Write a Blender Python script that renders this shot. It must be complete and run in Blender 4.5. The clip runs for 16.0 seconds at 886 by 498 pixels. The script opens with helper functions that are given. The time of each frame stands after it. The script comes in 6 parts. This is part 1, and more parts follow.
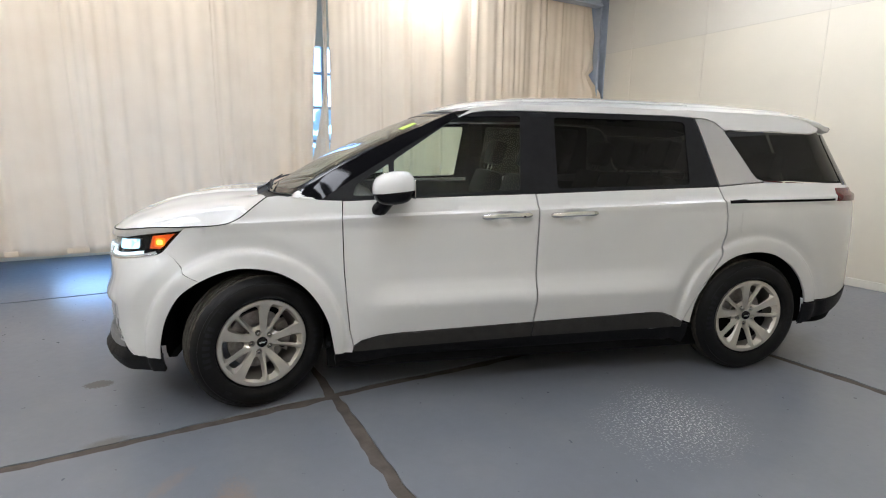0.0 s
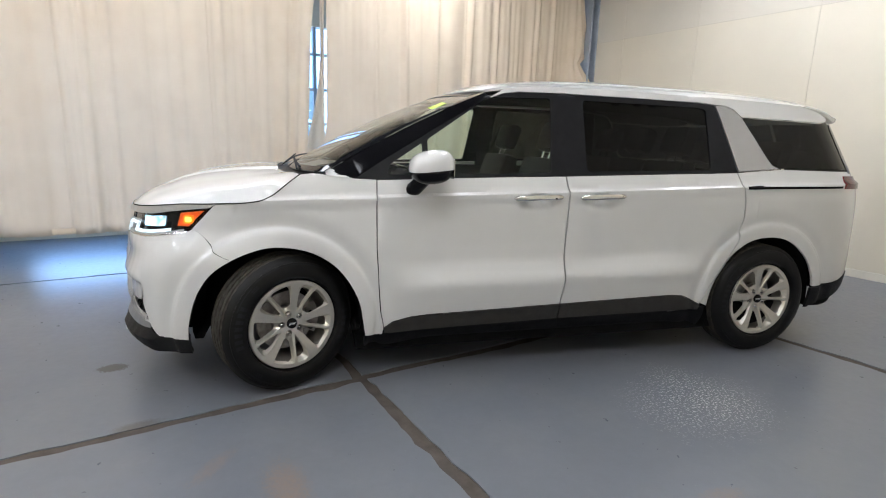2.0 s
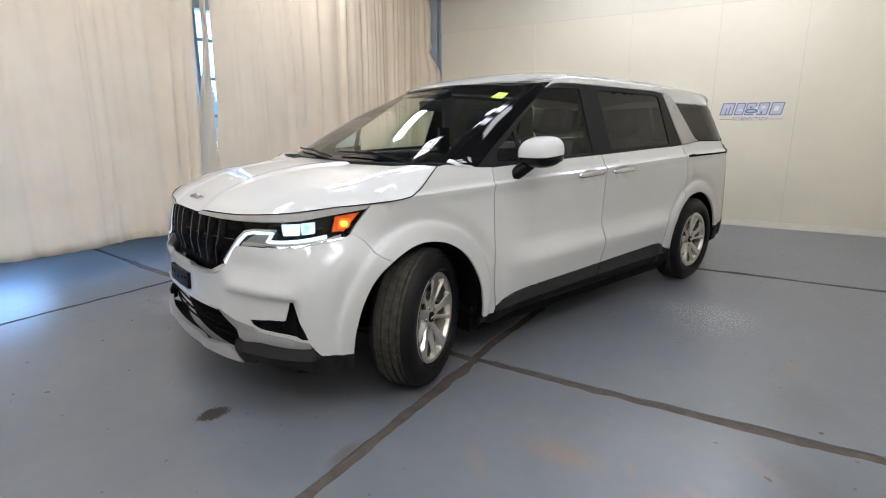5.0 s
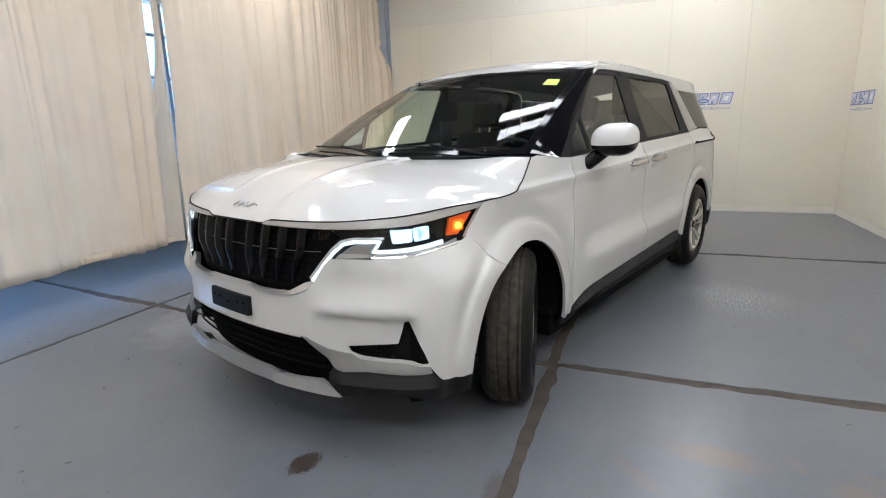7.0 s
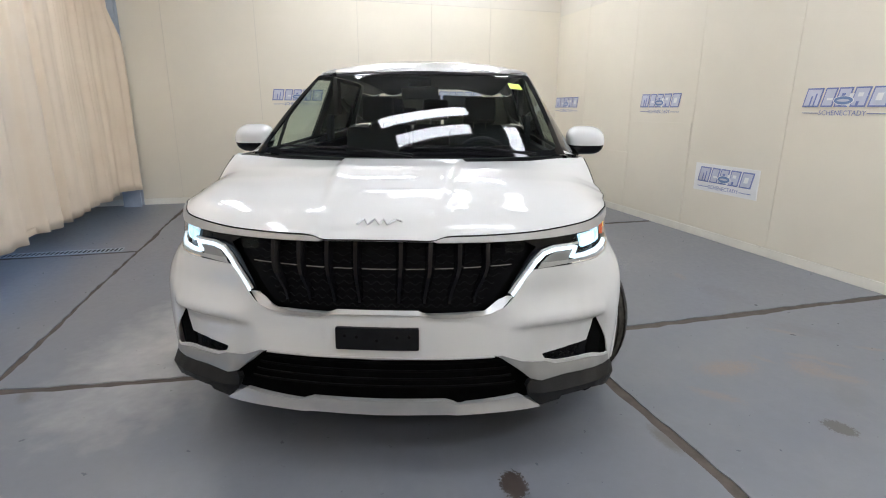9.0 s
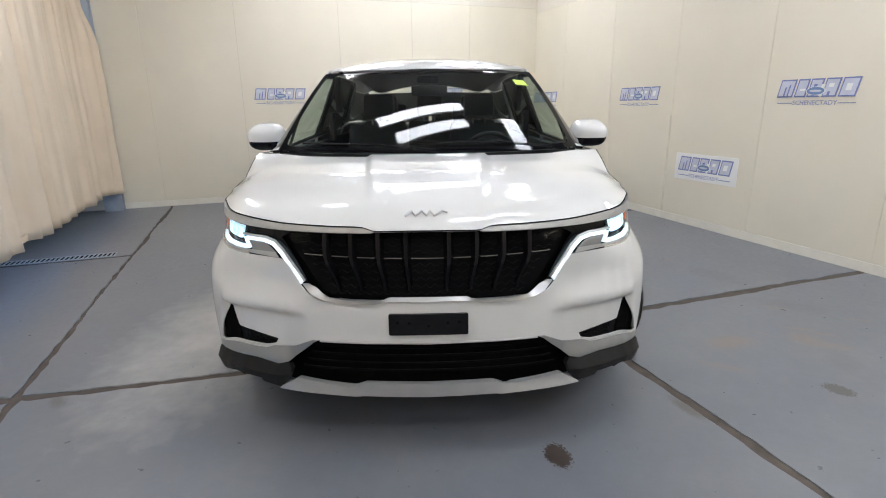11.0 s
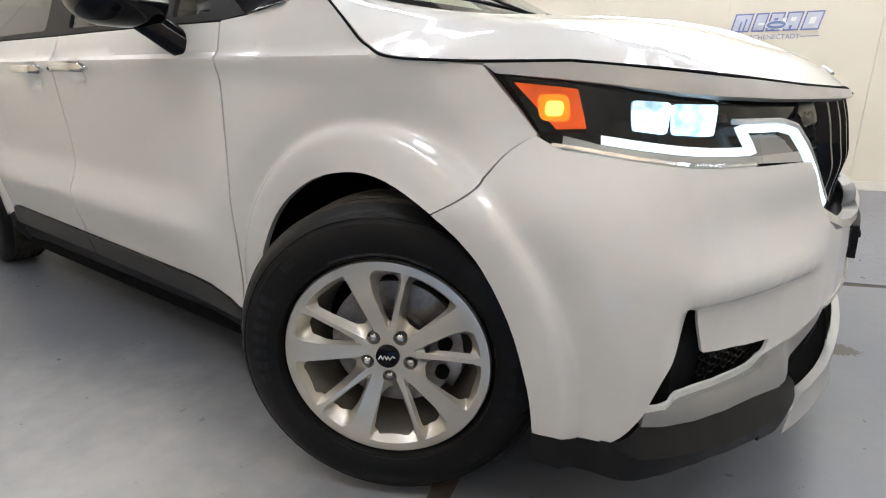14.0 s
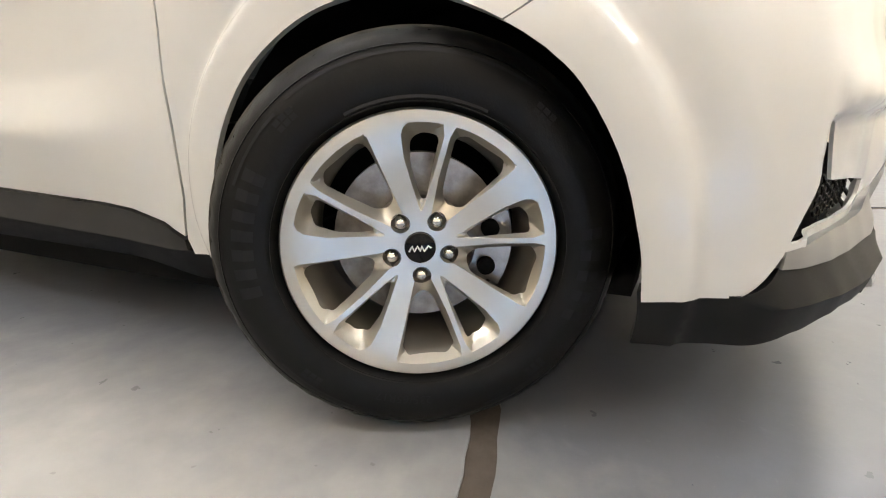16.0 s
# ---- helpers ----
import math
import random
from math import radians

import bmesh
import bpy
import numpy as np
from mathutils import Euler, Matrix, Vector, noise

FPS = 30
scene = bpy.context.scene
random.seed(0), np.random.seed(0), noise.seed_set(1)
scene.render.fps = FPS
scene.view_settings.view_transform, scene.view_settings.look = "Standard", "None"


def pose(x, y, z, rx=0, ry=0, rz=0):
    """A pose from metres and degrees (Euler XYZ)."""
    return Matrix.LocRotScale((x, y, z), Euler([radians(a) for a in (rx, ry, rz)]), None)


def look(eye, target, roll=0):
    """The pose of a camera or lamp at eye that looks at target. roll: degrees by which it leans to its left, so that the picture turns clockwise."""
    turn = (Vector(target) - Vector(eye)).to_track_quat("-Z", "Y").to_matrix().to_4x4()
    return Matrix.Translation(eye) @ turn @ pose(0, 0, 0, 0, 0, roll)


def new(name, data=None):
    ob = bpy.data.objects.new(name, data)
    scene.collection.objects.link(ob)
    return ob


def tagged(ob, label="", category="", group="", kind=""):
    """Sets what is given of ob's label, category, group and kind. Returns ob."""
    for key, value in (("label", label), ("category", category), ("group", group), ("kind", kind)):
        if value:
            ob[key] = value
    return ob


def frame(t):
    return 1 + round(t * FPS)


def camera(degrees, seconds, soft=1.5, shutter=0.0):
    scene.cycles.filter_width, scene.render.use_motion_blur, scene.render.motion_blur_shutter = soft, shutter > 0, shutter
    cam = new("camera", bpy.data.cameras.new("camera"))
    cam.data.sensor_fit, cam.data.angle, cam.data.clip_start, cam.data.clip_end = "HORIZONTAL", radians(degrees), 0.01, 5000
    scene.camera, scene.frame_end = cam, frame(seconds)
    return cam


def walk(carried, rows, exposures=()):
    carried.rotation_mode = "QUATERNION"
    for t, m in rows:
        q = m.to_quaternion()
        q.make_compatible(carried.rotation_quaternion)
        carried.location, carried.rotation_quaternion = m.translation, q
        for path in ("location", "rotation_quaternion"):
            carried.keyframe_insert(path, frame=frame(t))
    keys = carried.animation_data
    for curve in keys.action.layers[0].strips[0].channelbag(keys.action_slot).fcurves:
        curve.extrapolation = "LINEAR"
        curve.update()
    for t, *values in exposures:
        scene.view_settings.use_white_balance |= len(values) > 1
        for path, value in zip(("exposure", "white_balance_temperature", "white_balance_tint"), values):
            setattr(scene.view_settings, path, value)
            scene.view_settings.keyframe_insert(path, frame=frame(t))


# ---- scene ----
cam = camera(80.83, 16.0, soft=1.1)
PATH = [
    (0, (0.511, -3.78, 1.409), (0.886, -1.851, 1.035), 0.7),
    (0.5, (0.524, -3.823, 1.401), (0.931, -1.903, 1.014), 0.9),
    (1, (0.533, -3.827, 1.412), (0.941, -1.907, 1.025), 1.3),
    (1.5, (0.483, -3.816, 1.399), (0.894, -1.899, 1.004), 1.6),
    (2, (0.171, -3.694, 1.353), (0.661, -1.799, 0.941), 1.9),
    (2.5, (-0.29, -3.471, 1.349), (0.379, -1.637, 0.916), 1.1),
    (3, (-0.799, -3.335, 1.344), (0.076, -1.59, 0.908), 0.1),
    (3.5, (-1.137, -3.089, 1.318), (-0.067, -1.456, 0.883), -0.1),
    (4, (-1.421, -2.976, 1.324), (-0.226, -1.428, 0.903), 0.1),
    (4.2, (-1.512, -2.982, 1.347), (-0.285, -1.466, 0.906), 0.1),
    (6.3, (-1.675, -2.837, 1.299), (-0.352, -1.400, 0.866), -0.6),
    (6.5, (-1.759, -2.629, 1.276), (-0.385, -1.237, 0.860), -0.9),
    (7, (-2.013, -2.153, 1.298), (-0.509, -0.914, 0.846), -1.7),
    (7.5, (-2.301, -1.682, 1.323), (-0.618, -0.698, 0.876), -2.2),
    (8, (-2.456, -1.161, 1.342), (-0.616, -0.525, 0.885), -1.6),
    (8.5, (-2.629, -0.686, 1.387), (-0.718, -0.394, 0.875), -0.4),
    (9, (-2.673, -0.323, 1.404), (-0.744, -0.236, 0.883), 0.3),
    (9.2, (-2.735, -0.234, 1.429), (-0.807, -0.183, 0.897), 0.5),
    (11.3, (-2.794, 0.071, 1.390), (-0.863, 0.017, 0.871), -1.0),
    (11.5, (-2.754, 0.210, 1.350), (-0.819, 0.129, 0.849), -1.2),
    (12, (-2.524, 0.679, 1.342), (-0.608, 0.412, 0.836), -2.4),
    (12.5, (-2.259, 1.158, 1.329), (-0.422, 0.588, 0.778), -3.9),
    (13, (-1.858, 1.524, 1.288), (-0.190, 0.605, 0.679), -3.2),
    (13.5, (-1.386, 1.768, 1.234), (0.041, 0.499, 0.641), -2.2),
    (14, (-0.81, 1.783, 0.958), (0.321, 0.242, 0.372), -0.7),
    (14.5, (-0.53, 1.732, 0.723), (0.384, 0.077, 0.094), -2.7),
    (15, (-0.465, 1.778, 0.647), (0.328, 0.05, 0.056), -2.0),
    (15.5, (-0.468, 1.785, 0.647), (0.285, 0.035, 0.069), -1.8),
    (16, (-0.456, 1.784, 0.641), (0.304, 0.043, 0.048), -1.0),
]
walk(cam, [(t, look(eye, target, roll)) for t, eye, target, roll in PATH],
     [(0.0, 0.09, 6500, 10), (2.0, 0.05, 6500, 10), (4.0, -0.02, 6500, 10), (7.0, -0.01, 6500, 10), (9.0, 0.07, 6500, 10), (13.5, 0.09, 6500, 10), (14.0, 0.38, 6650, 10), (14.5, 0.92, 7250, 10), (15.0, 1.05, 7350, 10), (16.0, 1.08, 7350, 10)])

# ---- world, lamps, exposure ----
world = bpy.data.worlds.new("world")
scene.world = world
world.use_nodes = True
wn = world.node_tree
sky = wn.nodes.new("ShaderNodeTexSky")
sky.sky_type, sky.sun_disc, sky.sun_elevation, sky.sun_rotation = "NISHITA", False, radians(35), radians(120)
wn.links.new(sky.outputs[0], wn.nodes["Background"].inputs[0])
wn.nodes["Background"].inputs[1].default_value = 0.12

YAW = 18.25
ROOM = pose(0, 0, 0, 0, 0, YAW)
XB, YS, YC, XM, HC = 5.93, -3.90, 2.86, -6.2, 4.3      # back wall, sign wall, curtain, front wall, ceiling
YO = 4.3                                               # outer wall behind the curtain


# ---- materials ----
def nodes_of(name):
    m = bpy.data.materials.new(name)
    m.use_nodes = True
    nt = m.node_tree
    return m, nt, nt.nodes["Principled BSDF"]


def noise_node(nt, scale, detail=4.0, rough=0.55, coord="Object"):
    tc = nt.nodes.new("ShaderNodeTexCoord")
    n = nt.nodes.new("ShaderNodeTexNoise")
    n.inputs["Scale"].default_value, n.inputs["Detail"].default_value, n.inputs["Roughness"].default_value = scale, detail, rough
    nt.links.new(tc.outputs[coord], n.inputs["Vector"])
    return n


def ramp(nt, src, stops):
    r = nt.nodes.new("ShaderNodeValToRGB")
    while len(r.color_ramp.elements) < len(stops):
        r.color_ramp.elements.new(0.5)
    for e, (p, c) in zip(r.color_ramp.elements, stops):
        e.position, e.color = p, (*c, 1) if len(c) == 3 else c
    nt.links.new(src, r.inputs[0])
    return r


def bump(nt, src, bsdf, strength, dist=0.01):
    b = nt.nodes.new("ShaderNodeBump")
    b.inputs["Strength"].default_value, b.inputs["Distance"].default_value = strength, dist
    nt.links.new(src, b.inputs["Height"])
    nt.links.new(b.outputs[0], bsdf.inputs["Normal"])
    return b


def surface(name, col, rough=0.5, metal=0.0, var=0.12, scale=6.0, fine=120.0, relief=0.1, coat=0.0, spec=0.5):
    """A plain surface with variation at two scales and a fine relief."""
    m, nt, b = nodes_of(name)
    big = noise_node(nt, scale)
    lo = [max(0.0, c * (1 - var)) for c in col]
    hi = [min(1.0, c * (1 + var)) for c in col]
    r = ramp(nt, big.outputs["Fac"], [(0.3, lo), (0.7, hi)])
    nt.links.new(r.outputs[0], b.inputs["Base Color"])
    small = noise_node(nt, fine, 3)
    rr = nt.nodes.new("ShaderNodeMapRange")
    rr.inputs["To Min"].default_value, rr.inputs["To Max"].default_value = max(0.02, rough * 0.85), min(1, rough * 1.15)
    nt.links.new(small.outputs["Fac"], rr.inputs["Value"])
    nt.links.new(rr.outputs[0], b.inputs["Roughness"])
    b.inputs["Metallic"].default_value = metal
    b.inputs["Coat Weight"].default_value = coat
    b.inputs["Coat Roughness"].default_value = 0.04
    b.inputs["Specular IOR Level"].default_value = spec
    if relief:
        bump(nt, small.outputs["Fac"], b, relief, 0.002)
    return m


def glass(name, tint, gloss=1.0):
    """Thin pane: tinted see-through with a mirror sheen by Fresnel."""
    m, nt, b = nodes_of(name)
    nt.nodes.remove(b)
    out = nt.nodes["Material Output"]
    tr, gl, mix, lw, pw, fr = (nt.nodes.new("ShaderNode" + k) for k in ("BsdfTransparent", "BsdfGlossy", "MixShader", "LayerWeight", "Math", "MapRange"))
    lw.inputs["Blend"].default_value = 0.5
    pw.operation = "POWER"
    pw.inputs[1].default_value = 5.0
    nt.links.new(lw.outputs["Facing"], pw.inputs[0])
    nt.links.new(pw.outputs[0], fr.inputs["Value"])
    fr.inputs["To Min"].default_value, fr.inputs["To Max"].default_value = 0.06 * gloss, 1.0
    tr.inputs[0].default_value = (*tint, 1)
    gl.inputs["Roughness"].default_value = 0.01
    for a, c in ((fr.outputs[0], mix.inputs[0]), (tr.outputs[0], mix.inputs[1]), (gl.outputs[0], mix.inputs[2]), (mix.outputs[0], out.inputs[0])):
        nt.links.new(a, c)
    return m


def glow(name, col, power, uneven=0.0):
    m, nt, b = nodes_of(name)
    b.inputs["Base Color"].default_value = (*col, 1)
    b.inputs["Emission Color"].default_value = (*col, 1)
    b.inputs["Emission Strength"].default_value = power
    if uneven:
        n = noise_node(nt, 38.0, 2)
        mr = nt.nodes.new("ShaderNodeMapRange")
        mr.inputs["From Min"].default_value, mr.inputs["From Max"].default_value = 0.32, 0.68
        mr.inputs["To Min"].default_value, mr.inputs["To Max"].default_value = power * (1 - uneven), power * (1 + uneven)
        nt.links.new(n.outputs["Fac"], mr.inputs["Value"])
        nt.links.new(mr.outputs[0], b.inputs["Emission Strength"])
    return m


M_paint = surface("white_pearl_paint", (0.63, 0.63, 0.61), 0.34, 0.0, 0.015, 3.0, 400.0, 0.0, 1.0, 0.12)
M_trim = surface("black_plastic", (0.009, 0.009, 0.010), 0.5, 0, 0.2, 20, 600, 0.25, 0, 0.13)
M_gloss = surface("gloss_black", (0.004, 0.004, 0.005), 0.06, 0, 0.1, 10, 100, 0.0, 0, 0.22)
M_dark = surface("dark_lining", (0.005, 0.005, 0.005), 0.9, 0, 0.3, 14, 200, 0.3, 0, 0.08)
M_chrome = surface("satin_chrome", (0.72, 0.72, 0.71), 0.16, 1.0, 0.04, 8, 300, 0.0)
M_shelf = surface("dark_silver_plastic", (0.27, 0.27, 0.265), 0.36, 0.35, 0.05, 9, 500, 0.08)
M_satin = surface("satin_metal", (0.45, 0.45, 0.44), 0.33, 0.7, 0.03, 9, 300, 0.0)
M_clad = surface("grey_black_cladding", (0.030, 0.028, 0.025), 0.42, 0, 0.15, 20, 600, 0.25, 0, 0.3)
M_lip = surface("textured_lip_plastic", (0.011, 0.0108, 0.0105), 0.48, 0, 0.15, 20, 600, 0.25, 0, 0.2)
M_silver = surface("silver_plastic", (0.47, 0.47, 0.46), 0.34, 0.55, 0.05, 9, 500, 0.08)
M_pillar = surface("patterned_silver_panel", (0.40, 0.40, 0.40), 0.28, 0.6, 0.04, 60, 500, 0.04)
M_alloy = surface("alloy_silver", (0.66, 0.63, 0.56), 0.33, 0.85, 0.05, 12, 500, 0.05)
# Darker alloy copy: shade in barrel, pockets and hub is put into it.
M_alloyin = surface("alloy_shade_and_wire_grey", (0.20, 0.185, 0.16), 0.45, 0.5, 0.08, 16, 500, 0.05)
M_brake = surface("brake_iron", (0.36, 0.33, 0.30), 0.32, 0.85, 0.3, 30, 300, 0.3)
M_grille = surface("grille_black", (0.004, 0.004, 0.0045), 0.45, 0, 0.2, 20, 300, 0.1, 0, 0.05)
M_finbar = surface("grille_fin", (0.005, 0.005, 0.006), 0.18, 0.0, 0.1, 20, 300, 0.0, 0, 0.22)
M_seat = surface("seat_leather", (0.012, 0.0125, 0.014), 0.6, 0, 0.15, 14, 250, 0.3, 0, 0.15)
M_dash = surface("dashboard_plastic", (0.012, 0.013, 0.016), 0.6, 0, 0.15, 14, 400, 0.3, 0, 0.2)
M_liner = surface("headliner", (0.20, 0.20, 0.19), 0.9, 0, 0.05, 14, 400, 0.2)
M_ws = glass("windscreen_glass", (0.82, 0.89, 0.85), 0.8)
M_fg = glass("door_glass", (0.80, 0.90, 0.84), 0.55)
M_pg = glass("privacy_glass", (0.034, 0.038, 0.035), 0.36)
M_lens = glass("lamp_lens", (0.92, 0.94, 0.95), 0.4)
M_drl = glow("running_light", (0.80, 0.92, 1.0), 0.75, 0.15)
M_led = glow("headlamp_led", (0.55, 0.83, 1.0), 1.15, 0.75)
M_amber = glow("amber_lamp", (0.70, 0.085, 0.003), 0.40, 0.3)
M_ambermid = glow("amber_glow_step", (0.95, 0.20, 0.006), 0.9, 0.3)
M_bulb = glow("amber_bulb", (1.0, 0.45, 0.05), 4.0)
M_red = surface("red_lens", (0.10, 0.003, 0.004), 0.2, 0, 0.1, 30, 300, 0.0, 0.3, 0.2)
M_sticker = surface("sticker_green", (0.62, 0.82, 0.12), 0.6, 0, 0.05, 30, 300, 0.0)
M_white = surface("white_mark", (0.85, 0.85, 0.85), 0.4, 0, 0.03, 30, 300, 0.0)
M_letter = surface("raised_rubber_marks", (0.0150, 0.0155, 0.0170), 0.5, 0, 0.1, 40, 400, 0.1, 0, 0.16)


def tyre_material():
    m, nt, b = nodes_of("tyre_rubber")
    n = noise_node(nt, 9)
    r = ramp(nt, n.outputs["Fac"], [(0.3, (0.0050, 0.0049, 0.0048)), (0.75, (0.0100, 0.0096, 0.0091))])
    nt.links.new(r.outputs[0], b.inputs["Base Color"])
    b.inputs["Roughness"].default_value = 0.44
    b.inputs["Specular IOR Level"].default_value = 0.19
    f = noise_node(nt, 260)
    bump(nt, f.outputs["Fac"], b, 0.15, 0.002)
    return m


M_tyre = tyre_material()
M_tread = surface("tread_rubber", (0.050, 0.045, 0.037), 0.9, 0, 0.35, 30, 300, 0.4, 0, 0.15)


def floor_material():
    """Grey-blue painted concrete, worn, with spills of shapes of their own."""
    m, nt, b = nodes_of("painted_concrete")
    L = nt.links
    geo = nt.nodes.new("ShaderNodeNewGeometry")

    def nz(scale, detail=5, rough=0.6):
        n = nt.nodes.new("ShaderNodeTexNoise")
        n.inputs["Scale"].default_value, n.inputs["Detail"].default_value, n.inputs["Roughness"].default_value = scale, detail, rough
        L.new(geo.outputs["Position"], n.inputs["Vector"])
        return n.outputs["Fac"]

    def mix(fac, a, c):
        x = nt.nodes.new("ShaderNodeMix")
        x.data_type = "RGBA"
        for s, i in ((fac, 0), (a, 6), (c, 7)):
            if isinstance(s, tuple):
                x.inputs[i].default_value = (*s, 1)
            elif isinstance(s, float):
                x.inputs[i].default_value = s
            else:
                L.new(s, x.inputs[i])
        return x.outputs[2]

    def maths(op, a, c, clamp=False):
        x = nt.nodes.new("ShaderNodeMath")
        x.operation, x.use_clamp = op, clamp
        for i, s in enumerate((a, c)):
            if isinstance(s, (int, float)):
                x.inputs[i].default_value = s
            else:
                L.new(s, x.inputs[i])
        return x.outputs[0]

    def spot(cx, cy, rx, ry, wob, edge=0.12, turn=0.0):
        """A soft-edged ragged patch around a point of the floor."""
        mp = nt.nodes.new("ShaderNodeMapping")
        mp.vector_type = "TEXTURE"
        mp.inputs["Location"].default_value = (cx, cy, 0)
        mp.inputs["Rotation"].default_value = (0, 0, radians(turn))
        mp.inputs["Scale"].default_value = (rx, ry, 1e6)
        L.new(geo.outputs["Position"], mp.inputs["Vector"])
        ln = nt.nodes.new("ShaderNodeVectorMath")
        ln.operation = "LENGTH"
        L.new(mp.outputs[0], ln.inputs[0])
        d = maths("ADD", ln.outputs["Value"], maths("MULTIPLY", maths("SUBTRACT", nz(9 / max(rx, 0.12), 4), 0.5), wob))
        return maths("DIVIDE", maths("SUBTRACT", 1.0, d), edge, True)

    base = ramp(nt, nz(0.55, 6), [(0.28, (0.138, 0.150, 0.176)), (0.52, (0.158, 0.169, 0.191)), (0.78, (0.180, 0.187, 0.202))]).outputs[0]
    scuff = ramp(nt, nz(2.4, 5, 0.55), [(0.46, (0, 0, 0)), (0.78, (1, 1, 1))]).outputs[0]
    c = mix(maths("MULTIPLY", scuff, 0.35), base, (0.215, 0.218, 0.222))
    fine = ramp(nt, nz(14, 7, 0.65), [(0.36, (0, 0, 0)), (0.70, (1, 1, 1))]).outputs[0]
    c = mix(maths("MULTIPLY", fine, 0.16), c, (0.112, 0.116, 0.126))
    pale = ramp(nt, nz(60, 3, 0.6), [(0.66, (0, 0, 0)), (0.74, (1, 1, 1))]).outputs[0]
    c = mix(maths("MULTIPLY", pale, 0.14), c, (0.32, 0.32, 0.32))
    grit = ramp(nt, nz(85, 2, 0.5), [(0.56, (0, 0, 0)), (0.62, (1, 1, 1))]).outputs[0]
    for cx, cy, rx, ry, turn in ((2.30, -1.42, 0.24, 0.42, 10), (2.2, -1.5, 0.5, 0.4, 20)):
        c = mix(maths("MULTIPLY", maths("MULTIPLY", spot(cx, cy, rx, ry, 0.9, 0.8, turn), grit), 0.85), c, (0.66, 0.66, 0.65))
    for cx, cy, rx, ry, turn, k in ((-0.955, -0.525, 0.085, 0.055, 10, 0.9), (-0.50, -2.05, 0.075, 0.055, 40, 0.7), (-1.75, -0.95, 0.05, 0.04, 0, 0.5), (-2.6, 1.2, 0.06, 0.04, 0, 0.5), (-0.63, -1.22, 0.13, 0.05, 20, 0.6), (-0.44, 1.87, 0.10, 0.05, 30, 0.5), (0.62, -2.55, 0.26, 0.12, 60, 0.20),
                                    (1.35, -2.35, 0.3, 0.16, 20, 0.18), (-0.2, -2.3, 0.2, 0.1, -30, 0.15)):
        c = mix(maths("MULTIPLY", spot(cx, cy, rx, ry, 1.5 if k > 0.6 else 0.9, 0.16 if k > 0.6 else 0.6, turn), k), c, (0.045, 0.031, 0.023) if k > 0.6 else (0.085, 0.062, 0.048))
    for cx, cy, rx, ry, turn, k in ((0.06, -1.81, 0.10, 0.22, 15, 0.6), (0.08, -2.28, 0.14, 0.12, 40, 0.5), (1.75, -2.2, 0.12, 0.05, 0, 0.4), (-1.3, -1.9, 0.2, 0.1, 20, 0.3),
                                    (-0.24, -1.61, 0.16, 0.05, 60, 0.35), (-0.03, -2.40, 0.12, 0.06, 70, 0.45), (0.14, -2.45, 0.10, 0.03, 60, 0.50), (0.23, -2.34, 0.12, 0.04, 75, 0.40), (0.35, -2.82, 0.12, 0.03, 70, 0.45), (0.59, -2.41, 0.14, 0.04, 60, 0.40), (0.18, -2.07, 0.08, 0.03, 40, 0.40)):
        c = mix(maths("MULTIPLY", maths("MULTIPLY", spot(cx, cy, rx, ry, 1.6, 0.6, turn), nz(40, 3)), k * 1.6), c, (0.25, 0.175, 0.125))
    # Brightness beside the right front wheel is put into a paler floor colour.
    lit_patch = maths("MULTIPLY", spot(0.40, 1.40, 1.30, 0.60, 0.6, 0.8), 0.82)
    c = mix(lit_patch, c, ramp(nt, nz(4, 5, 0.55), [(0.3, (0.40, 0.395, 0.38)), (0.7, (0.55, 0.54, 0.51))]).outputs[0])
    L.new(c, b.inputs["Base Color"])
    rr = ramp(nt, nz(21, 3, 0.5), [(0.25, (0.27, 0.27, 0.27)), (0.75, (0.34, 0.34, 0.34))]).outputs[0]
    L.new(rr, b.inputs["Roughness"])
    bump(nt, nz(38, 4, 0.5), b, 0.08, 0.003)
    return m


M_floor = floor_material()
M_filler = surface("joint_filler", (0.085, 0.069, 0.056), 0.85, 0, 0.35, 8, 90, 0.5)


def wall_material(name, col):
    m, nt, b = nodes_of(name)
    n = noise_node(nt, 0.8, 6)
    r = ramp(nt, n.outputs["Fac"], [(0.3, [c * 0.95 for c in col]), (0.7, [min(1, c * 1.04) for c in col])])
    nt.links.new(r.outputs[0], b.inputs["Base Color"])
    b.inputs["Roughness"].default_value = 0.42
    f = noise_node(nt, 70, 3)
    bump(nt, f.outputs["Fac"], b, 0.10, 0.003)
    return m


M_wall = wall_material("cream_wall_panel", (0.76, 0.70, 0.572))
M_wallup = wall_material("upper_wall_panel", (0.725, 0.675, 0.57))
M_groove = surface("panel_joint", (0.62, 0.57, 0.47), 0.6, 0, 0.05)
M_base = surface("base_trim", (0.80, 0.76, 0.66), 0.4, 0, 0.05)
M_ceil = surface("lamp_sheet_metal", (0.70, 0.69, 0.66), 0.6, 0, 0.05, 2)
M_roof = surface("dark_roof_deck", (0.16, 0.165, 0.17), 0.8, 0, 0.15, 2)
M_steel = surface("grey_blue_steel", (0.38, 0.42, 0.47), 0.5, 0.1, 0.12, 5)
M_board = surface("sign_board", (0.82, 0.81, 0.78), 0.4, 0, 0.03)
M_blue = surface("sign_blue", (0.17, 0.21, 0.42), 0.5, 0, 0.08)
M_lilac = surface("sign_grey_lilac", (0.56, 0.57, 0.64), 0.5, 0, 0.08)
M_oval = surface("oval_blue", (0.16, 0.24, 0.42), 0.4, 0, 0.08)


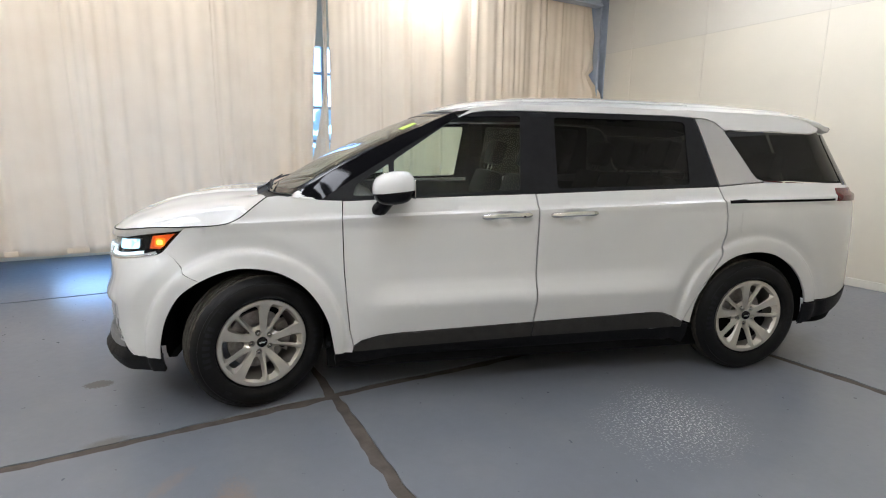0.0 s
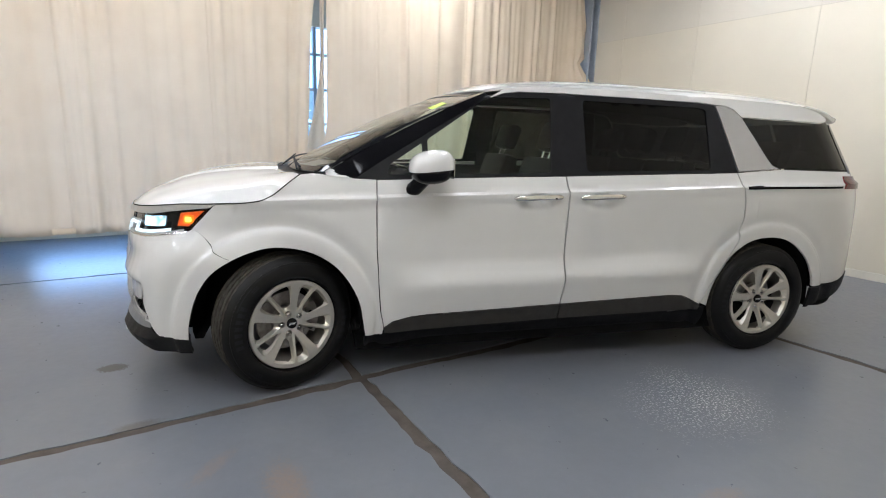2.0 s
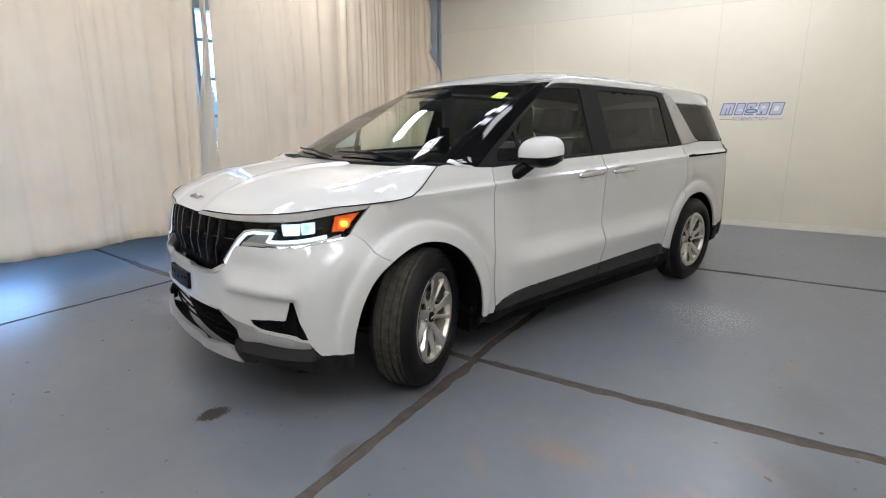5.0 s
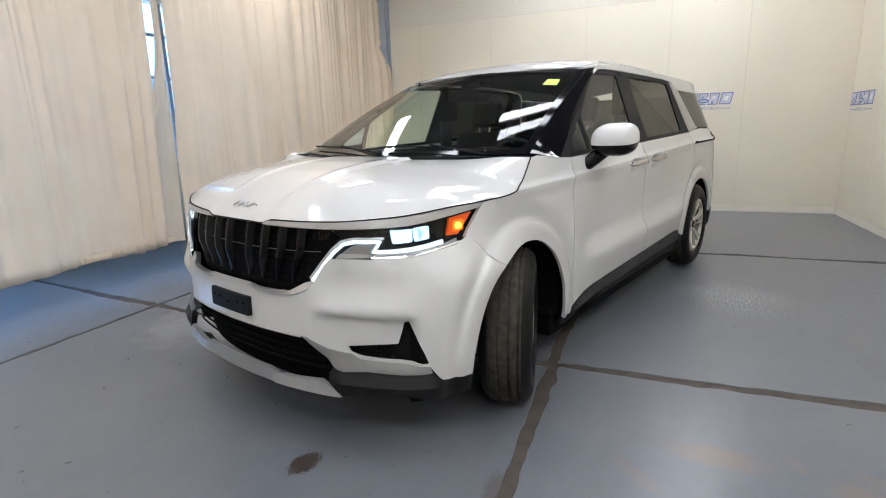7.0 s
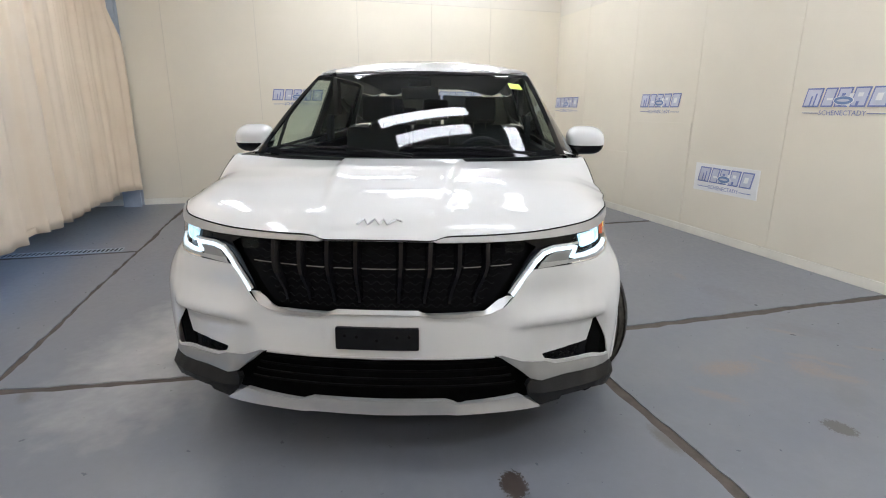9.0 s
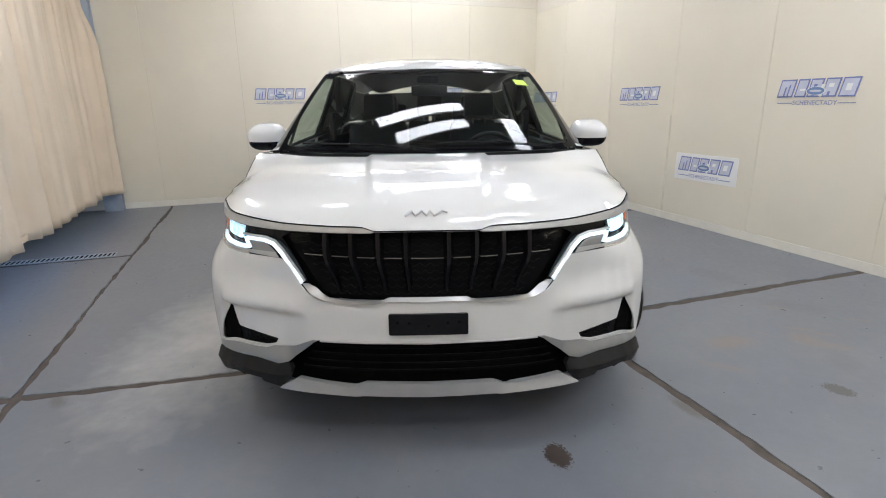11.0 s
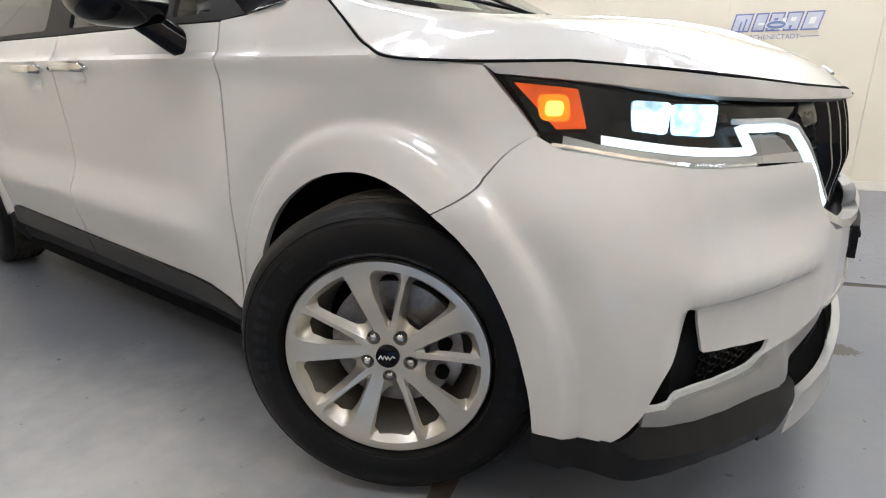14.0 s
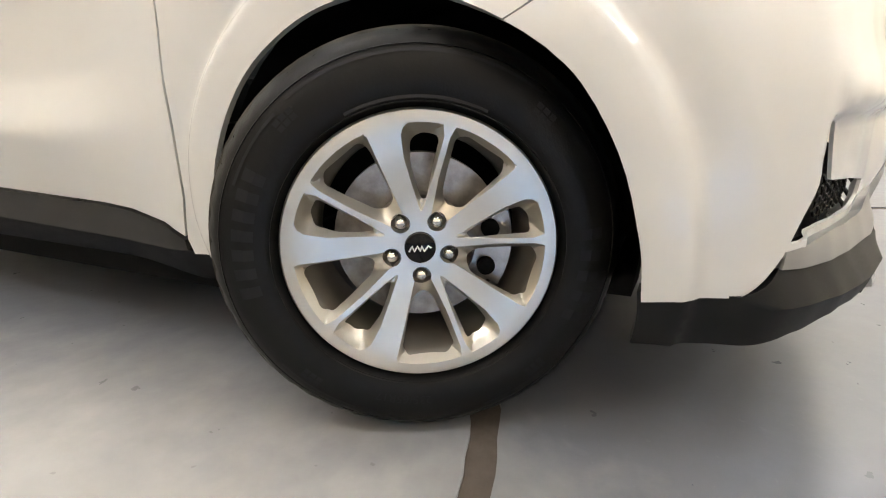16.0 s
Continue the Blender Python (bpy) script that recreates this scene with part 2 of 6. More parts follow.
def curtain_material():
    m, nt, b = nodes_of("canvas")
    n = noise_node(nt, 2.2, 6)
    r = ramp(nt, n.outputs["Fac"], [(0.3, (0.76, 0.62, 0.46)), (0.7, (0.82, 0.69, 0.53))])
    nt.links.new(r.outputs[0], b.inputs["Base Color"])
    b.inputs["Roughness"].default_value = 0.9
    b.inputs["Specular IOR Level"].default_value = 0.15
    f = noise_node(nt, 420, 2)
    bump(nt, f.outputs["Fac"], b, 0.25, 0.002)
    tl, mx = nt.nodes.new("ShaderNodeBsdfTranslucent"), nt.nodes.new("ShaderNodeMixShader")
    tl.inputs[0].default_value = (0.80, 0.68, 0.50, 1)
    mx.inputs[0].default_value = 0.12
    nt.links.new(b.outputs[0], mx.inputs[1])
    nt.links.new(tl.outputs[0], mx.inputs[2])
    nt.links.new(mx.outputs[0], nt.nodes["Material Output"].inputs[0])
    return m


M_curtain = curtain_material()
# Tube strengths are set to balance the room's brightness.
M_tube = glow("fluorescent_tube", (0.865, 0.90, 0.99), 16.0)
M_tubeside = glow("bright_fluorescent_tube", (0.865, 0.90, 0.99), 26.0)
M_tubedim = glow("dim_fluorescent_tube", (0.865, 0.90, 0.99), 11.5)
M_tubefill = glow("fill_fluorescent_tube", (0.865, 0.90, 0.99), 36.0)
M_sky = glow("daylight_outside", (0.38, 0.64, 1.0), 3.0)
# Leaves glow: the daylight on them is put into emission.
M_leaf = glow("glowing_greenery", (0.22, 0.36, 0.46), 1.0)


# ---- building helpers ----
def link(name, bm, material, parent=None, smooth=False, mw=None):
    me = bpy.data.meshes.new(name)
    bmesh.ops.recalc_face_normals(bm, faces=bm.faces[:]) if smooth is None else None
    bm.to_mesh(me)
    bm.free()
    me.materials.append(material)
    if smooth:
        for p in me.polygons:
            p.use_smooth = True
        if smooth != "all":
            me.set_sharp_from_angle(angle=radians(38))
    ob = new(name, me)
    if parent is not None:
        ob.parent = parent
    if mw is not None:
        ob.matrix_world = mw
    return ob


def part(name, bm, material, parent, label="", smooth=True):
    ob = link(name, bm, material, parent, smooth)
    if label:
        tagged(ob, label)
    return ob


def empty(name, label, category, group="", kind="", m=None):
    ob = tagged(new(name), label, category, group, kind)
    if m is not None:
        ob.matrix_world = m
    return ob


def add_box(bm, x0, x1, y0, y1, z0, z1, bev=0.0, m=None):
    r = bmesh.ops.create_cube(bm, size=1)
    vs = r["verts"]
    for v in vs:
        v.co = Vector((x0 + (v.co.x + .5) * (x1 - x0), y0 + (v.co.y + .5) * (y1 - y0), z0 + (v.co.z + .5) * (z1 - z0)))
    if bev:
        es = list({e for v in vs for e in v.link_edges})
        out = bmesh.ops.bevel(bm, geom=vs + es, offset=bev, segments=2, profile=0.6, affect="EDGES")
        vs = list({v for f in out["faces"] for v in f.verts} | {v for v in vs if v.is_valid})
    if m is not None:
        for v in vs:
            v.co = m @ v.co
    return bm


def box(x0, x1, y0, y1, z0, z1, bev=0.0, m=None):
    return add_box(bmesh.new(), x0, x1, y0, y1, z0, z1, bev, m)


def lathe(profile, n=64, axis="y", closed=False):
    """Turns (radius, along) pairs about the y axis."""
    bm = bmesh.new()
    rings = []
    for i in range(n):
        a = 2 * math.pi * i / n
        rings.append([bm.verts.new((r * math.cos(a), h, r * math.sin(a))) for r, h in profile])
    k = len(profile)
    for i in range(n):
        p, q = rings[i], rings[(i + 1) % n]
        for j in range(k if closed else k - 1):
            bm.faces.new((p[j], p[(j + 1) % k], q[(j + 1) % k], q[j]))
    bmesh.ops.recalc_face_normals(bm, faces=bm.faces[:])
    return bm


def tube(points, radius, seg=8, closed=False):
    """A round bar along a line of points."""
    bm = bmesh.new()
    pts = [Vector(p) for p in points]
    n = len(pts)
    rings = []
    for i, p in enumerate(pts):
        d = (pts[(i + 1) % n if closed else min(i + 1, n - 1)] - pts[i - 1 if closed else max(i - 1, 0)]).normalized()
        u = d.cross(Vector((0, 0, 1)))
        u = (u if u.length > 1e-3 else d.cross(Vector((1, 0, 0)))).normalized()
        w = u.cross(d)
        rings.append([bm.verts.new(p + radius * (math.cos(2 * math.pi * k / seg) * u + math.sin(2 * math.pi * k / seg) * w)) for k in range(seg)])
    for i in range(n if closed else n - 1):
        a, b = rings[i], rings[(i + 1) % n]
        for k in range(seg):
            bm.faces.new((a[k], a[(k + 1) % seg], b[(k + 1) % seg], b[k]))
    if not closed:
        bm.faces.new(rings[0])
        bm.faces.new(rings[-1][::-1])
    bmesh.ops.recalc_face_normals(bm, faces=bm.faces[:])
    return bm


def mirrored(bm):
    """The same piece on the other side of the car."""
    out = bm.copy()
    for v in out.verts:
        v.co.y = -v.co.y
    bmesh.ops.reverse_faces(out, faces=out.faces[:])
    return out


def prism(outline, depth, m=None, bev=0.0):
    """An outline in x, z pushed along y."""
    bm = bmesh.new()
    a = [bm.verts.new((x, 0, z)) for x, z in outline]
    b = [bm.verts.new((x, depth, z)) for x, z in outline]
    bm.faces.new(a)
    bm.faces.new(b[::-1])
    for i in range(len(a)):
        j = (i + 1) % len(a)
        bm.faces.new((a[j], a[i], b[i], b[j]))
    bmesh.ops.recalc_face_normals(bm, faces=bm.faces[:])
    if bev:
        bmesh.ops.bevel(bm, geom=bm.edges[:], offset=bev, segments=2, profile=0.6, affect="EDGES")
    if m is not None:
        bmesh.ops.transform(bm, matrix=m, verts=bm.verts[:])
    return bm


def smooth01(t):
    t = min(1.0, max(0.0, t))
    return t * t * (3 - 2 * t)


def text_mesh(body, size):
    """Built-in lettering as a flat bmesh in x, y with its centre at the origin."""
    cu = bpy.data.curves.new("lettering", "FONT")
    cu.body, cu.size, cu.align_x, cu.align_y, cu.resolution_u = body, size, "CENTER", "CENTER", 2
    ob = new("lettering", cu)
    me = bpy.data.meshes.new_from_object(ob.evaluated_get(bpy.context.evaluated_depsgraph_get()))
    bm = bmesh.new()
    bm.from_mesh(me)
    bpy.data.objects.remove(ob)
    bpy.data.meshes.remove(me)
    return bm


# ---- the room ----
def structure(name, bm, material, label, category, mw=ROOM):
    return tagged(link(name, bm, material, None, False, mw), label, category, "", "structure")


def make_floor():
    """Slabs with ragged edges on a bed of filler."""
    fl = structure("floor", box(XM - 0.3, XB + 0.3, YS - 0.3, YO + 2.45, -0.2, -0.006), M_filler, "worn grey-blue painted concrete floor with filled joints", "floor")
    rng = random.Random(4)
    xs = [XM - 0.3, -2.90, 0.135, 3.07, XB + 0.3]
    ys = [YS - 0.3, -1.00, 2.125, YO + 2.4]

    def edge(a, b):
        n = max(2, int(abs(b - a) / 0.05))
        return [a + (b - a) * i / n for i in range(n)]

    for i in range(len(xs) - 1):
        for j in range(len(ys) - 1):
            x0, x1, y0, y1 = xs[i], xs[i + 1], ys[j], ys[j + 1]
            if j == 1 and i == 3:
                continue                     # no cross joint at the far end of the middle bay
            if j == 1 and i == 2:
                x1 = xs[4]
            ph = rng.random() * 50

            def g(t, k, wide=0.032):
                n = noise.noise((t * 1.3, k * 7.7 + ph, 0.3)) * 0.016 + noise.noise((t * 9, k * 3.1 + ph, 2.0)) * 0.009
                return wide + max(-0.014, n * 1.8)

            def sl(x, y):
                """The cross joint bends away towards the curtain."""
                return x - 0.010 + 0.115 * max(0.0, y - 1.0) * (1 - min(1, abs(x - 0.135) / 1.5))

            pts = [(x, y0 + g(x, 1, 0.032 if j == 1 else 0.018)) for x in edge(x0 + 0.02, x1 - 0.02)] + [(x1 - g(y, 2), y) for y in edge(y0 + 0.02, y1 - 0.02)]
            pts += [(x, y1 - g(x, 3, 0.032 if j == 0 else 0.018)) for x in edge(x1 - 0.02, x0 + 0.02)] + [(x0 + g(y, 4), y) for y in edge(y1 - 0.02, y0 + 0.02)]
            pts = [(sl(x, y), y) for x, y in pts]
            bm = bmesh.new()
            top = [bm.verts.new((x, y, 0)) for x, y in pts]
            low = [bm.verts.new((x, y, -0.03)) for x, y in pts]
            bm.faces.new(top)
            for k in range(len(pts)):
                q = (k + 1) % len(pts)
                bm.faces.new((top[q], top[k], low[k], low[q]))
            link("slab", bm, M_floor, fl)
    return fl


floor = make_floor()


def floor_grate():
    """A trench drain running out under the curtain: steel frame and cross bars."""
    x0, x1, y0, y1 = 3.10, 3.22, 2.30, 4.0
    g = empty("drain_grate", "dark steel drain grating set in the concrete floor", "drain", m=ROOM)
    # Flat dark plate stands in for the shade down in the trench.
    part("trench_shade_plate", box(x0, x1, y0, y1, 0.0005, 0.002), M_dark, g)
    for a, b, c, d in ((x0 - .012, x0, y0, y1), (x1, x1 + .012, y0, y1), (x0 - .012, x1 + .012, y0 - .012, y0), (x0 - .012, x1 + .012, y1, y1 + .012)):
        part("frame", box(a, b, c, d, 0, .006), M_steel, g, "", False)
    for k in range(42):
        y = y0 + .02 + k * .04
        part("bar", box(x0, x1, y, y + .016, .001, .005), M_steel, g, "", False)


floor_grate()
wall_back = structure("wall_back", box(XB, XB + 0.15, YS - 0.15, YO + 0.15, 0, HC), M_groove, "cream panelled wall with vertical joints", "wall")
wall_signs = structure("wall_signs", box(XM - 0.15, XB, YS - 0.15, YS, 0, HC), M_groove, "cream panelled wall carrying dealer signs", "wall")
wall_front = structure("wall_front", box(XM - 0.15, XM, YS, YO + 0.15, 0, HC), M_wall, "plain cream wall closing the room", "wall")
ceiling = structure("ceiling", box(XM - 0.15, XB + 0.15, YS - 0.15, YO + 0.15, HC, HC + 0.12), M_roof, "dark roof deck above the hanging lamps", "ceiling")


def wall_panels():
    """Panels in a lower and an upper row, 6 mm proud of the joints: 1.22 m wide on the sign wall, back-wall joints
    placed to fit the camera's view.
    """
    def panel(wall, x0, x1, y0, y1, z0, z1, mat, name="panel"):
        link(name, box(x0, x1, y0, y1, z0, z1, 0.0015), mat, wall, False, ROOM)
    seams = [YS, -2.65, -1.66, -0.50, 0.98, 2.21, YO]
    for a, b in zip(seams, seams[1:]):
        if b - a > 0.05:
            panel(wall_back, XB - 0.006, XB + 0.01, a + 0.003, b - 0.003, 0.09, 2.965, M_wall)
            panel(wall_back, XB - 0.004, XB + 0.01, a + 0.003, b - 0.003, 2.973, HC - 0.01, M_wallup)
    seams = [XM] + [-4.80 + 1.22 * k for k in range(0, 9)] + [XB - 0.01]
    for a, b in zip(seams, seams[1:]):
        if b - a > 0.05:
            panel(wall_signs, a + 0.002, b - 0.002, YS - 0.01, YS + 0.006, 0.09, 2.895, M_wall)
            panel(wall_signs, a + 0.002, b - 0.002, YS - 0.01, YS + 0.004, 2.90, HC - 0.01, M_wallup)
    panel(wall_signs, 2.53, 3.66, YS, YS + 0.016, 0.09, 1.255, M_wall, "patch_panel")
    panel(wall_signs, 3.70, 4.80, YS, YS + 0.012, 0.09, 0.835, M_wall, "patch_panel")
    tagged(structure("baseboard", box(XB - 0.022, XB - 0.006, YS + 0.02, YO, 0, 0.088, 0.003), M_base, "low cream base trim along the wall", "baseboard"))
    tagged(structure("baseboard", box(XM, XB - 0.03, YS + 0.006, YS + 0.022, 0, 0.088, 0.003), M_base, "low cream base trim along the wall", "baseboard"))


wall_panels()


def daylight_side():
    """Outer wall behind the curtain: a long glazed opening with bars, low enough to throw light under the hem."""
    w = structure("wall_outer", box(XM, XB, YO, YO + 0.15, 2.9, HC), M_wallup, "outer wall with two window openings behind the curtain", "wall")
    for x0, x1, z0, z1 in ((XM, -1.9, 0, 2.9), (-1.9, 0.1, 0, 0.36), (-1.9, 0.1, 2.25, 2.9), (0.1, 1.2, 0, 2.9), (1.2, 3.2, 0, 0.9), (3.2, XB, 0, 2.9)):
        link("wall_piece", box(x0, x1, YO, YO + 0.15, z0, z1), M_wallup, w, False, ROOM)
    win = structure("window_1", box(1.2, 3.2, YO + 0.02, YO + 0.10, 0.9, 0.95), M_steel, "barred window in the outer wall behind the curtain", "window")
    for k in range(5):
        x = 1.2 + k * 0.485
        link("mullion", box(x, x + 0.05, YO + 0.02, YO + 0.08, 0.95, 2.9), M_steel, win, False, ROOM)
    for z in (1.5, 2.0, 2.5):
        link("transom", box(1.25, 3.2, YO + 0.03, YO + 0.07, z, z + 0.04), M_steel, win, False, ROOM)
    tagged(link("backdrop", box(XM - 3, XB + 3, YO + 2.5, YO + 2.55, -0.2, 5), M_sky, None, False, ROOM), "bright blue daylight outside", "backdrop", "", "structure")
    bm = bmesh.new()
    rng = random.Random(3)
    for k in range(120):
        x, z = rng.uniform(0.7, 3.4), rng.uniform(0.9, 2.0)
        bmesh.ops.create_icosphere(bm, subdivisions=1, radius=rng.uniform(0.04, 0.16), matrix=Matrix.Translation((x, YO + 0.6 + rng.uniform(-.15, .15), z)))
    tagged(link("shrubs", bm, M_leaf, None, False, ROOM), "dim green leaves outside the glazing, lit by their own glow", "shrub", "", "stuff")
    for x0, x1, z0, z1, power in ((-1.8, 0.05, 0.38, 2.2, 55.0), (1.2, 3.2, 0.95, 2.9, 35.0)):
        ld = bpy.data.lights.new("daylight", "AREA")
        ld.shape, ld.size, ld.size_y, ld.energy, ld.color = "RECTANGLE", x1 - x0, z1 - z0, power, (0.18, 0.42, 1.0)
        lo = new("daylight", ld)
        d = ROOM @ Vector((0, -1, -0.25)) - ROOM @ Vector((0, 0, 0))
        lo.matrix_world = Matrix.Translation(ROOM @ Vector(((x0 + x1) / 2, YO + 0.3, (z0 + z1) / 2))) @ d.to_track_quat("-Z", "Y").to_matrix().to_4x4()


daylight_side()


def curtain(x0, x1, seed, y0=YC, lean0=0.0, end=None, label="", swing=0.0, first=None):
    """A hanging canvas with soft uneven folds; lean0: how far the first edge swings out towards the hem; end: how far the last edge wanders by height."""
    rng = random.Random(seed)
    folds, x = [], x0
    while x < x1:
        wdt = rng.choice((0.10, 0.14, 0.22, 0.34))
        folds.append((x + wdt / 2, wdt * 0.42, rng.uniform(0.025, 0.075) * (1 if rng.random() < .7 else -0.6), rng.uniform(-0.05, 0.05)))
        x += wdt
    joins = [x0 + 0.7 + 1.37 * k for k in range(int((x1 - x0) / 1.37))]
    nx, nz = int((x1 - x0) / 0.011), 40
    bm = bmesh.new()
    grid = []
    for j in range(nz + 1):
        v = j / nz
        row = []
        for i in range(nx + 1):
            u = i / nx
            xx = x0 + (x1 - x0) * u
            down = 1 - v
            sway = lean0 * down * max(0, (0.5 - u) * 2 - 0.75) * 4
            hem = 0.28 + 0.012 * math.sin(xx * 5.1) + 0.02 * noise.noise((xx * 0.9, 3.3, seed))
            z = hem + (HC - 0.25 - hem) * v
            if end:
                sway += float(np.interp(z, [p[0] for p in end], [p[1] for p in end])) * smooth01((u - 0.90) / 0.10)
            y = y0
            for c, s, a, dr in folds:
                t = (xx - c - dr * down) / s
                if abs(t) < 3:
                    y -= a * (0.65 + 0.5 * down) * math.exp(-t * t)
            y -= 0.007 * math.sin(xx * 52 + 5 * noise.noise((xx * 1.7, 7.1, seed)) + 0.25 * z) * (0.5 + 0.7 * noise.noise((xx * 1.1, z * 0.35, seed + 9)))
            y += 0.02 * noise.noise((xx * 1.2, z * 0.8, seed)) + 0.008 * noise.noise((xx * 6, z * 2.6, seed + 5))
            if first:
                sway += float(np.interp(z, [p[0] for p in first], [p[1] for p in first])) * smooth01((0.14 - u) / 0.14)
            y -= swing * smooth01((u - 0.82) / 0.18) * smooth01((2.9 - z) / 0.7)
            for c in joins:
                y += 0.016 * math.exp(-((xx - c - 0.03 * noise.noise((z * 0.7, c, 1.0))) / 0.011) ** 2)
            row.append(bm.verts.new((xx + sway, y, z)))
        grid.append(row)
    for j in range(nz):
        for i in range(nx):
            bm.faces.new((grid[j][i], grid[j][i + 1], grid[j + 1][i + 1], grid[j + 1][i]))
    ext = bmesh.ops.extrude_edge_only(bm, edges=[e for e in bm.edges if e.is_boundary])
    for v in ext["geom"]:
        if isinstance(v, bmesh.types.BMVert):
            v.co.y += 0.006
    cur = empty("curtain", label, "curtain", "curtains along the side", "", ROOM)
    ob = part("cloth", bm, M_curtain, cur, "", "all")
    part("hem", box(x0, x1 - 0.01, y0 + 0.01, y0 + 0.022, 0.285, 0.345, 0.004), M_curtain, cur, "stitched double hem")
    part("rail", box(x0, x1, y0 - 0.02, y0 + 0.03, HC - 0.26, HC - 0.20, 0.006), M_steel, cur, "steel curtain track")
    return cur


curtain(XM + 0.05, 1.21, 11, label="long beige canvas curtain with soft vertical folds", end=((0.25, -0.16), (1.4, -0.10), (2.5, -0.05), (2.9, 0.0), (4.0, 0.05)))
side = curtain(1.33, 5.82, 12, YC - 0.02, 0.0, ((0.2, 0.03), (2.0, 0.06), (2.35, 0.03), (2.62, -0.20), (2.75, -0.03), (2.95, 0.02), (3.3, -0.08), (3.7, -0.17), (4.0, -0.2)), "beige canvas curtain sagging beside a steel column", 0.13, ((0.25, -0.05), (1.2, -0.03), (1.6, 0.02), (4.0, 0.02)))


def curtain_return():
    """The first edge of the second curtain folds back towards the outer wall, wider at the hem."""
    bm = bmesh.new()
    rows = []
    for j in range(31):
        z = 0.27 + (HC - 0.55) * j / 30
        w = 0.36 * smooth01((2.4 - z) / 2.2) + 0.05
        rows.append([bm.verts.new((1.335 - 0.05 * smooth01((1.4 - z) / 1.2) - w * 0.75 * k / 8, YC + 0.01 + w * 0.8 * k / 8 + 0.02 * math.sin(k * 1.3 + z), z)) for k in range(9)])
    for p, q in zip(rows, rows[1:]):
        for k in range(8):
            bm.faces.new((p[k], p[k + 1], q[k + 1], q[k]))
    return bm


part("return_fold", curtain_return(), M_curtain, side, "canvas edge folded back", "all")


def steel_column():
    c = empty("steel_column", "grey-blue painted steel column in the room corner", "column", m=ROOM)
    part("web", box(XB - 0.15, XB - 0.03, 2.85, 2.865, 0, HC), M_steel, c, smooth=False)
    part("flange", box(XB - 0.175, XB - 0.15, 2.74, 2.97, 0, HC), M_steel, c, smooth=False)
    part("flange", box(XB - 0.03, XB - 0.008, 2.74, 2.97, 0, HC), M_steel, c, smooth=False)
    b = empty("roof_beam", "dark steel roof beam above the curtain", "beam", m=ROOM)
    part("web", box(4.0, 5.70, 2.70, 2.72, 3.66, 3.88), M_steel, b, smooth=False)
    part("flange", box(4.0, 5.70, 2.63, 2.79, 3.88, 3.90), M_steel, b, smooth=False)
    part("flange", box(4.0, 5.70, 2.63, 2.79, 3.64, 3.66), M_steel, b, smooth=False)


steel_column()


def dealer_sign(m, width, board=False):
    """Five slanted outlined blocks, an oval over their middle, a word with a rule on each side."""
    s = empty("wall_sign", "blue and grey dealer sign on a white board" if board else "blue and grey dealer sign on the cream wall", "sign", "dealer signs", "", m)
    k = width / 0.72
    if board:
        part("board", box(-0.41 * k, 0.41 * k, -0.004, 0.004, -0.145 * k, 0.137 * k, 0.002), M_board, s, "white board", False)
    y = 0.006 if board else 0.002

    def block(x0, x1, z0, z1, grow, mat, dep, name):
        sl = 0.20
        o = [(x0 - grow + sl * (z0 - grow), z0 - grow), (x1 + grow + sl * (z0 - grow), z0 - grow), (x1 + grow + sl * (z1 + grow), z1 + grow), (x0 - grow + sl * (z1 + grow), z1 + grow)]
        part(name, prism([(-a * k, b * k) for a, b in o], dep, Matrix.Translation((0, y, 0))), mat, s, "", False)

    xs = (-0.345, -0.180, -0.065, 0.065, 0.205)
    ws = (0.140, 0.095, 0.105, 0.115, 0.130)
    for x, wd in zip(xs, ws):
        block(x, x + wd, -0.045, 0.10, 0.004, M_blue, 0.003, "block_edge")
        block(x + 0.008, x + wd - 0.008, -0.037, 0.092, 0.0, M_lilac, 0.005, "block")
    for x, wd, z0, z1 in ((-0.29, 0.012, -0.04, 0.04), (-0.255, 0.012, -0.04, 0.06), (-0.145, 0.05, 0.005, 0.022), (-0.03, 0.028, -0.04, 0.058), (0.035, 0.03, -0.04, 0.055), (0.10, 0.04, 0.03, 0.06), (0.105, 0.02, -0.042, -0.005), (0.245, 0.045, 0.0, 0.055)):
        block(x, x + wd, z0, z1, 0.0, M_blue if wd < 0.03 else M_board, 0.007, "block_notch")
    for r, mat, dep in ((1.0, M_board, 0.008), (0.9, M_oval, 0.010), (0.62, M_lilac, 0.0115)):
        o = [(0.085 * r * math.cos(2 * math.pi * i / 28) * k, (0.002 + 0.036 * r * math.sin(2 * math.pi * i / 28) * (1 if r > .7 else 0.45)) * k) for i in range(28)]
        part("oval", prism(o, dep, Matrix.Translation((0, y, 0))), mat, s, "", False)
    bm = text_mesh("SCHENECTADY", 0.056 * k)
    bmesh.ops.transform(bm, matrix=Matrix.Translation((0, y + 0.004, -0.098 * k)) @ Matrix.Rotation(radians(90), 4, "X"), verts=bm.verts[:])
    for v in bm.verts:
        v.co.x = -v.co.x
    part("lettering", bm, M_blue, s, "small blue lettering", False)
    for sx in (-1, 1):
        part("rule", box(min(sx * 0.2, sx * 0.345) * k, max(sx * 0.2, sx * 0.345) * k, y, y + 0.003, -0.102 * k, -0.096 * k), M_blue, s, "", False)
    return s


for x in (5.516, 3.135, 0.797, -1.54):
    dealer_sign(ROOM @ pose(x, YS + 0.008, 1.485), 0.765 if x > 1 else 0.745)
dealer_sign(ROOM @ pose(1.933, YS + 0.008, 0.68), 0.77, True)
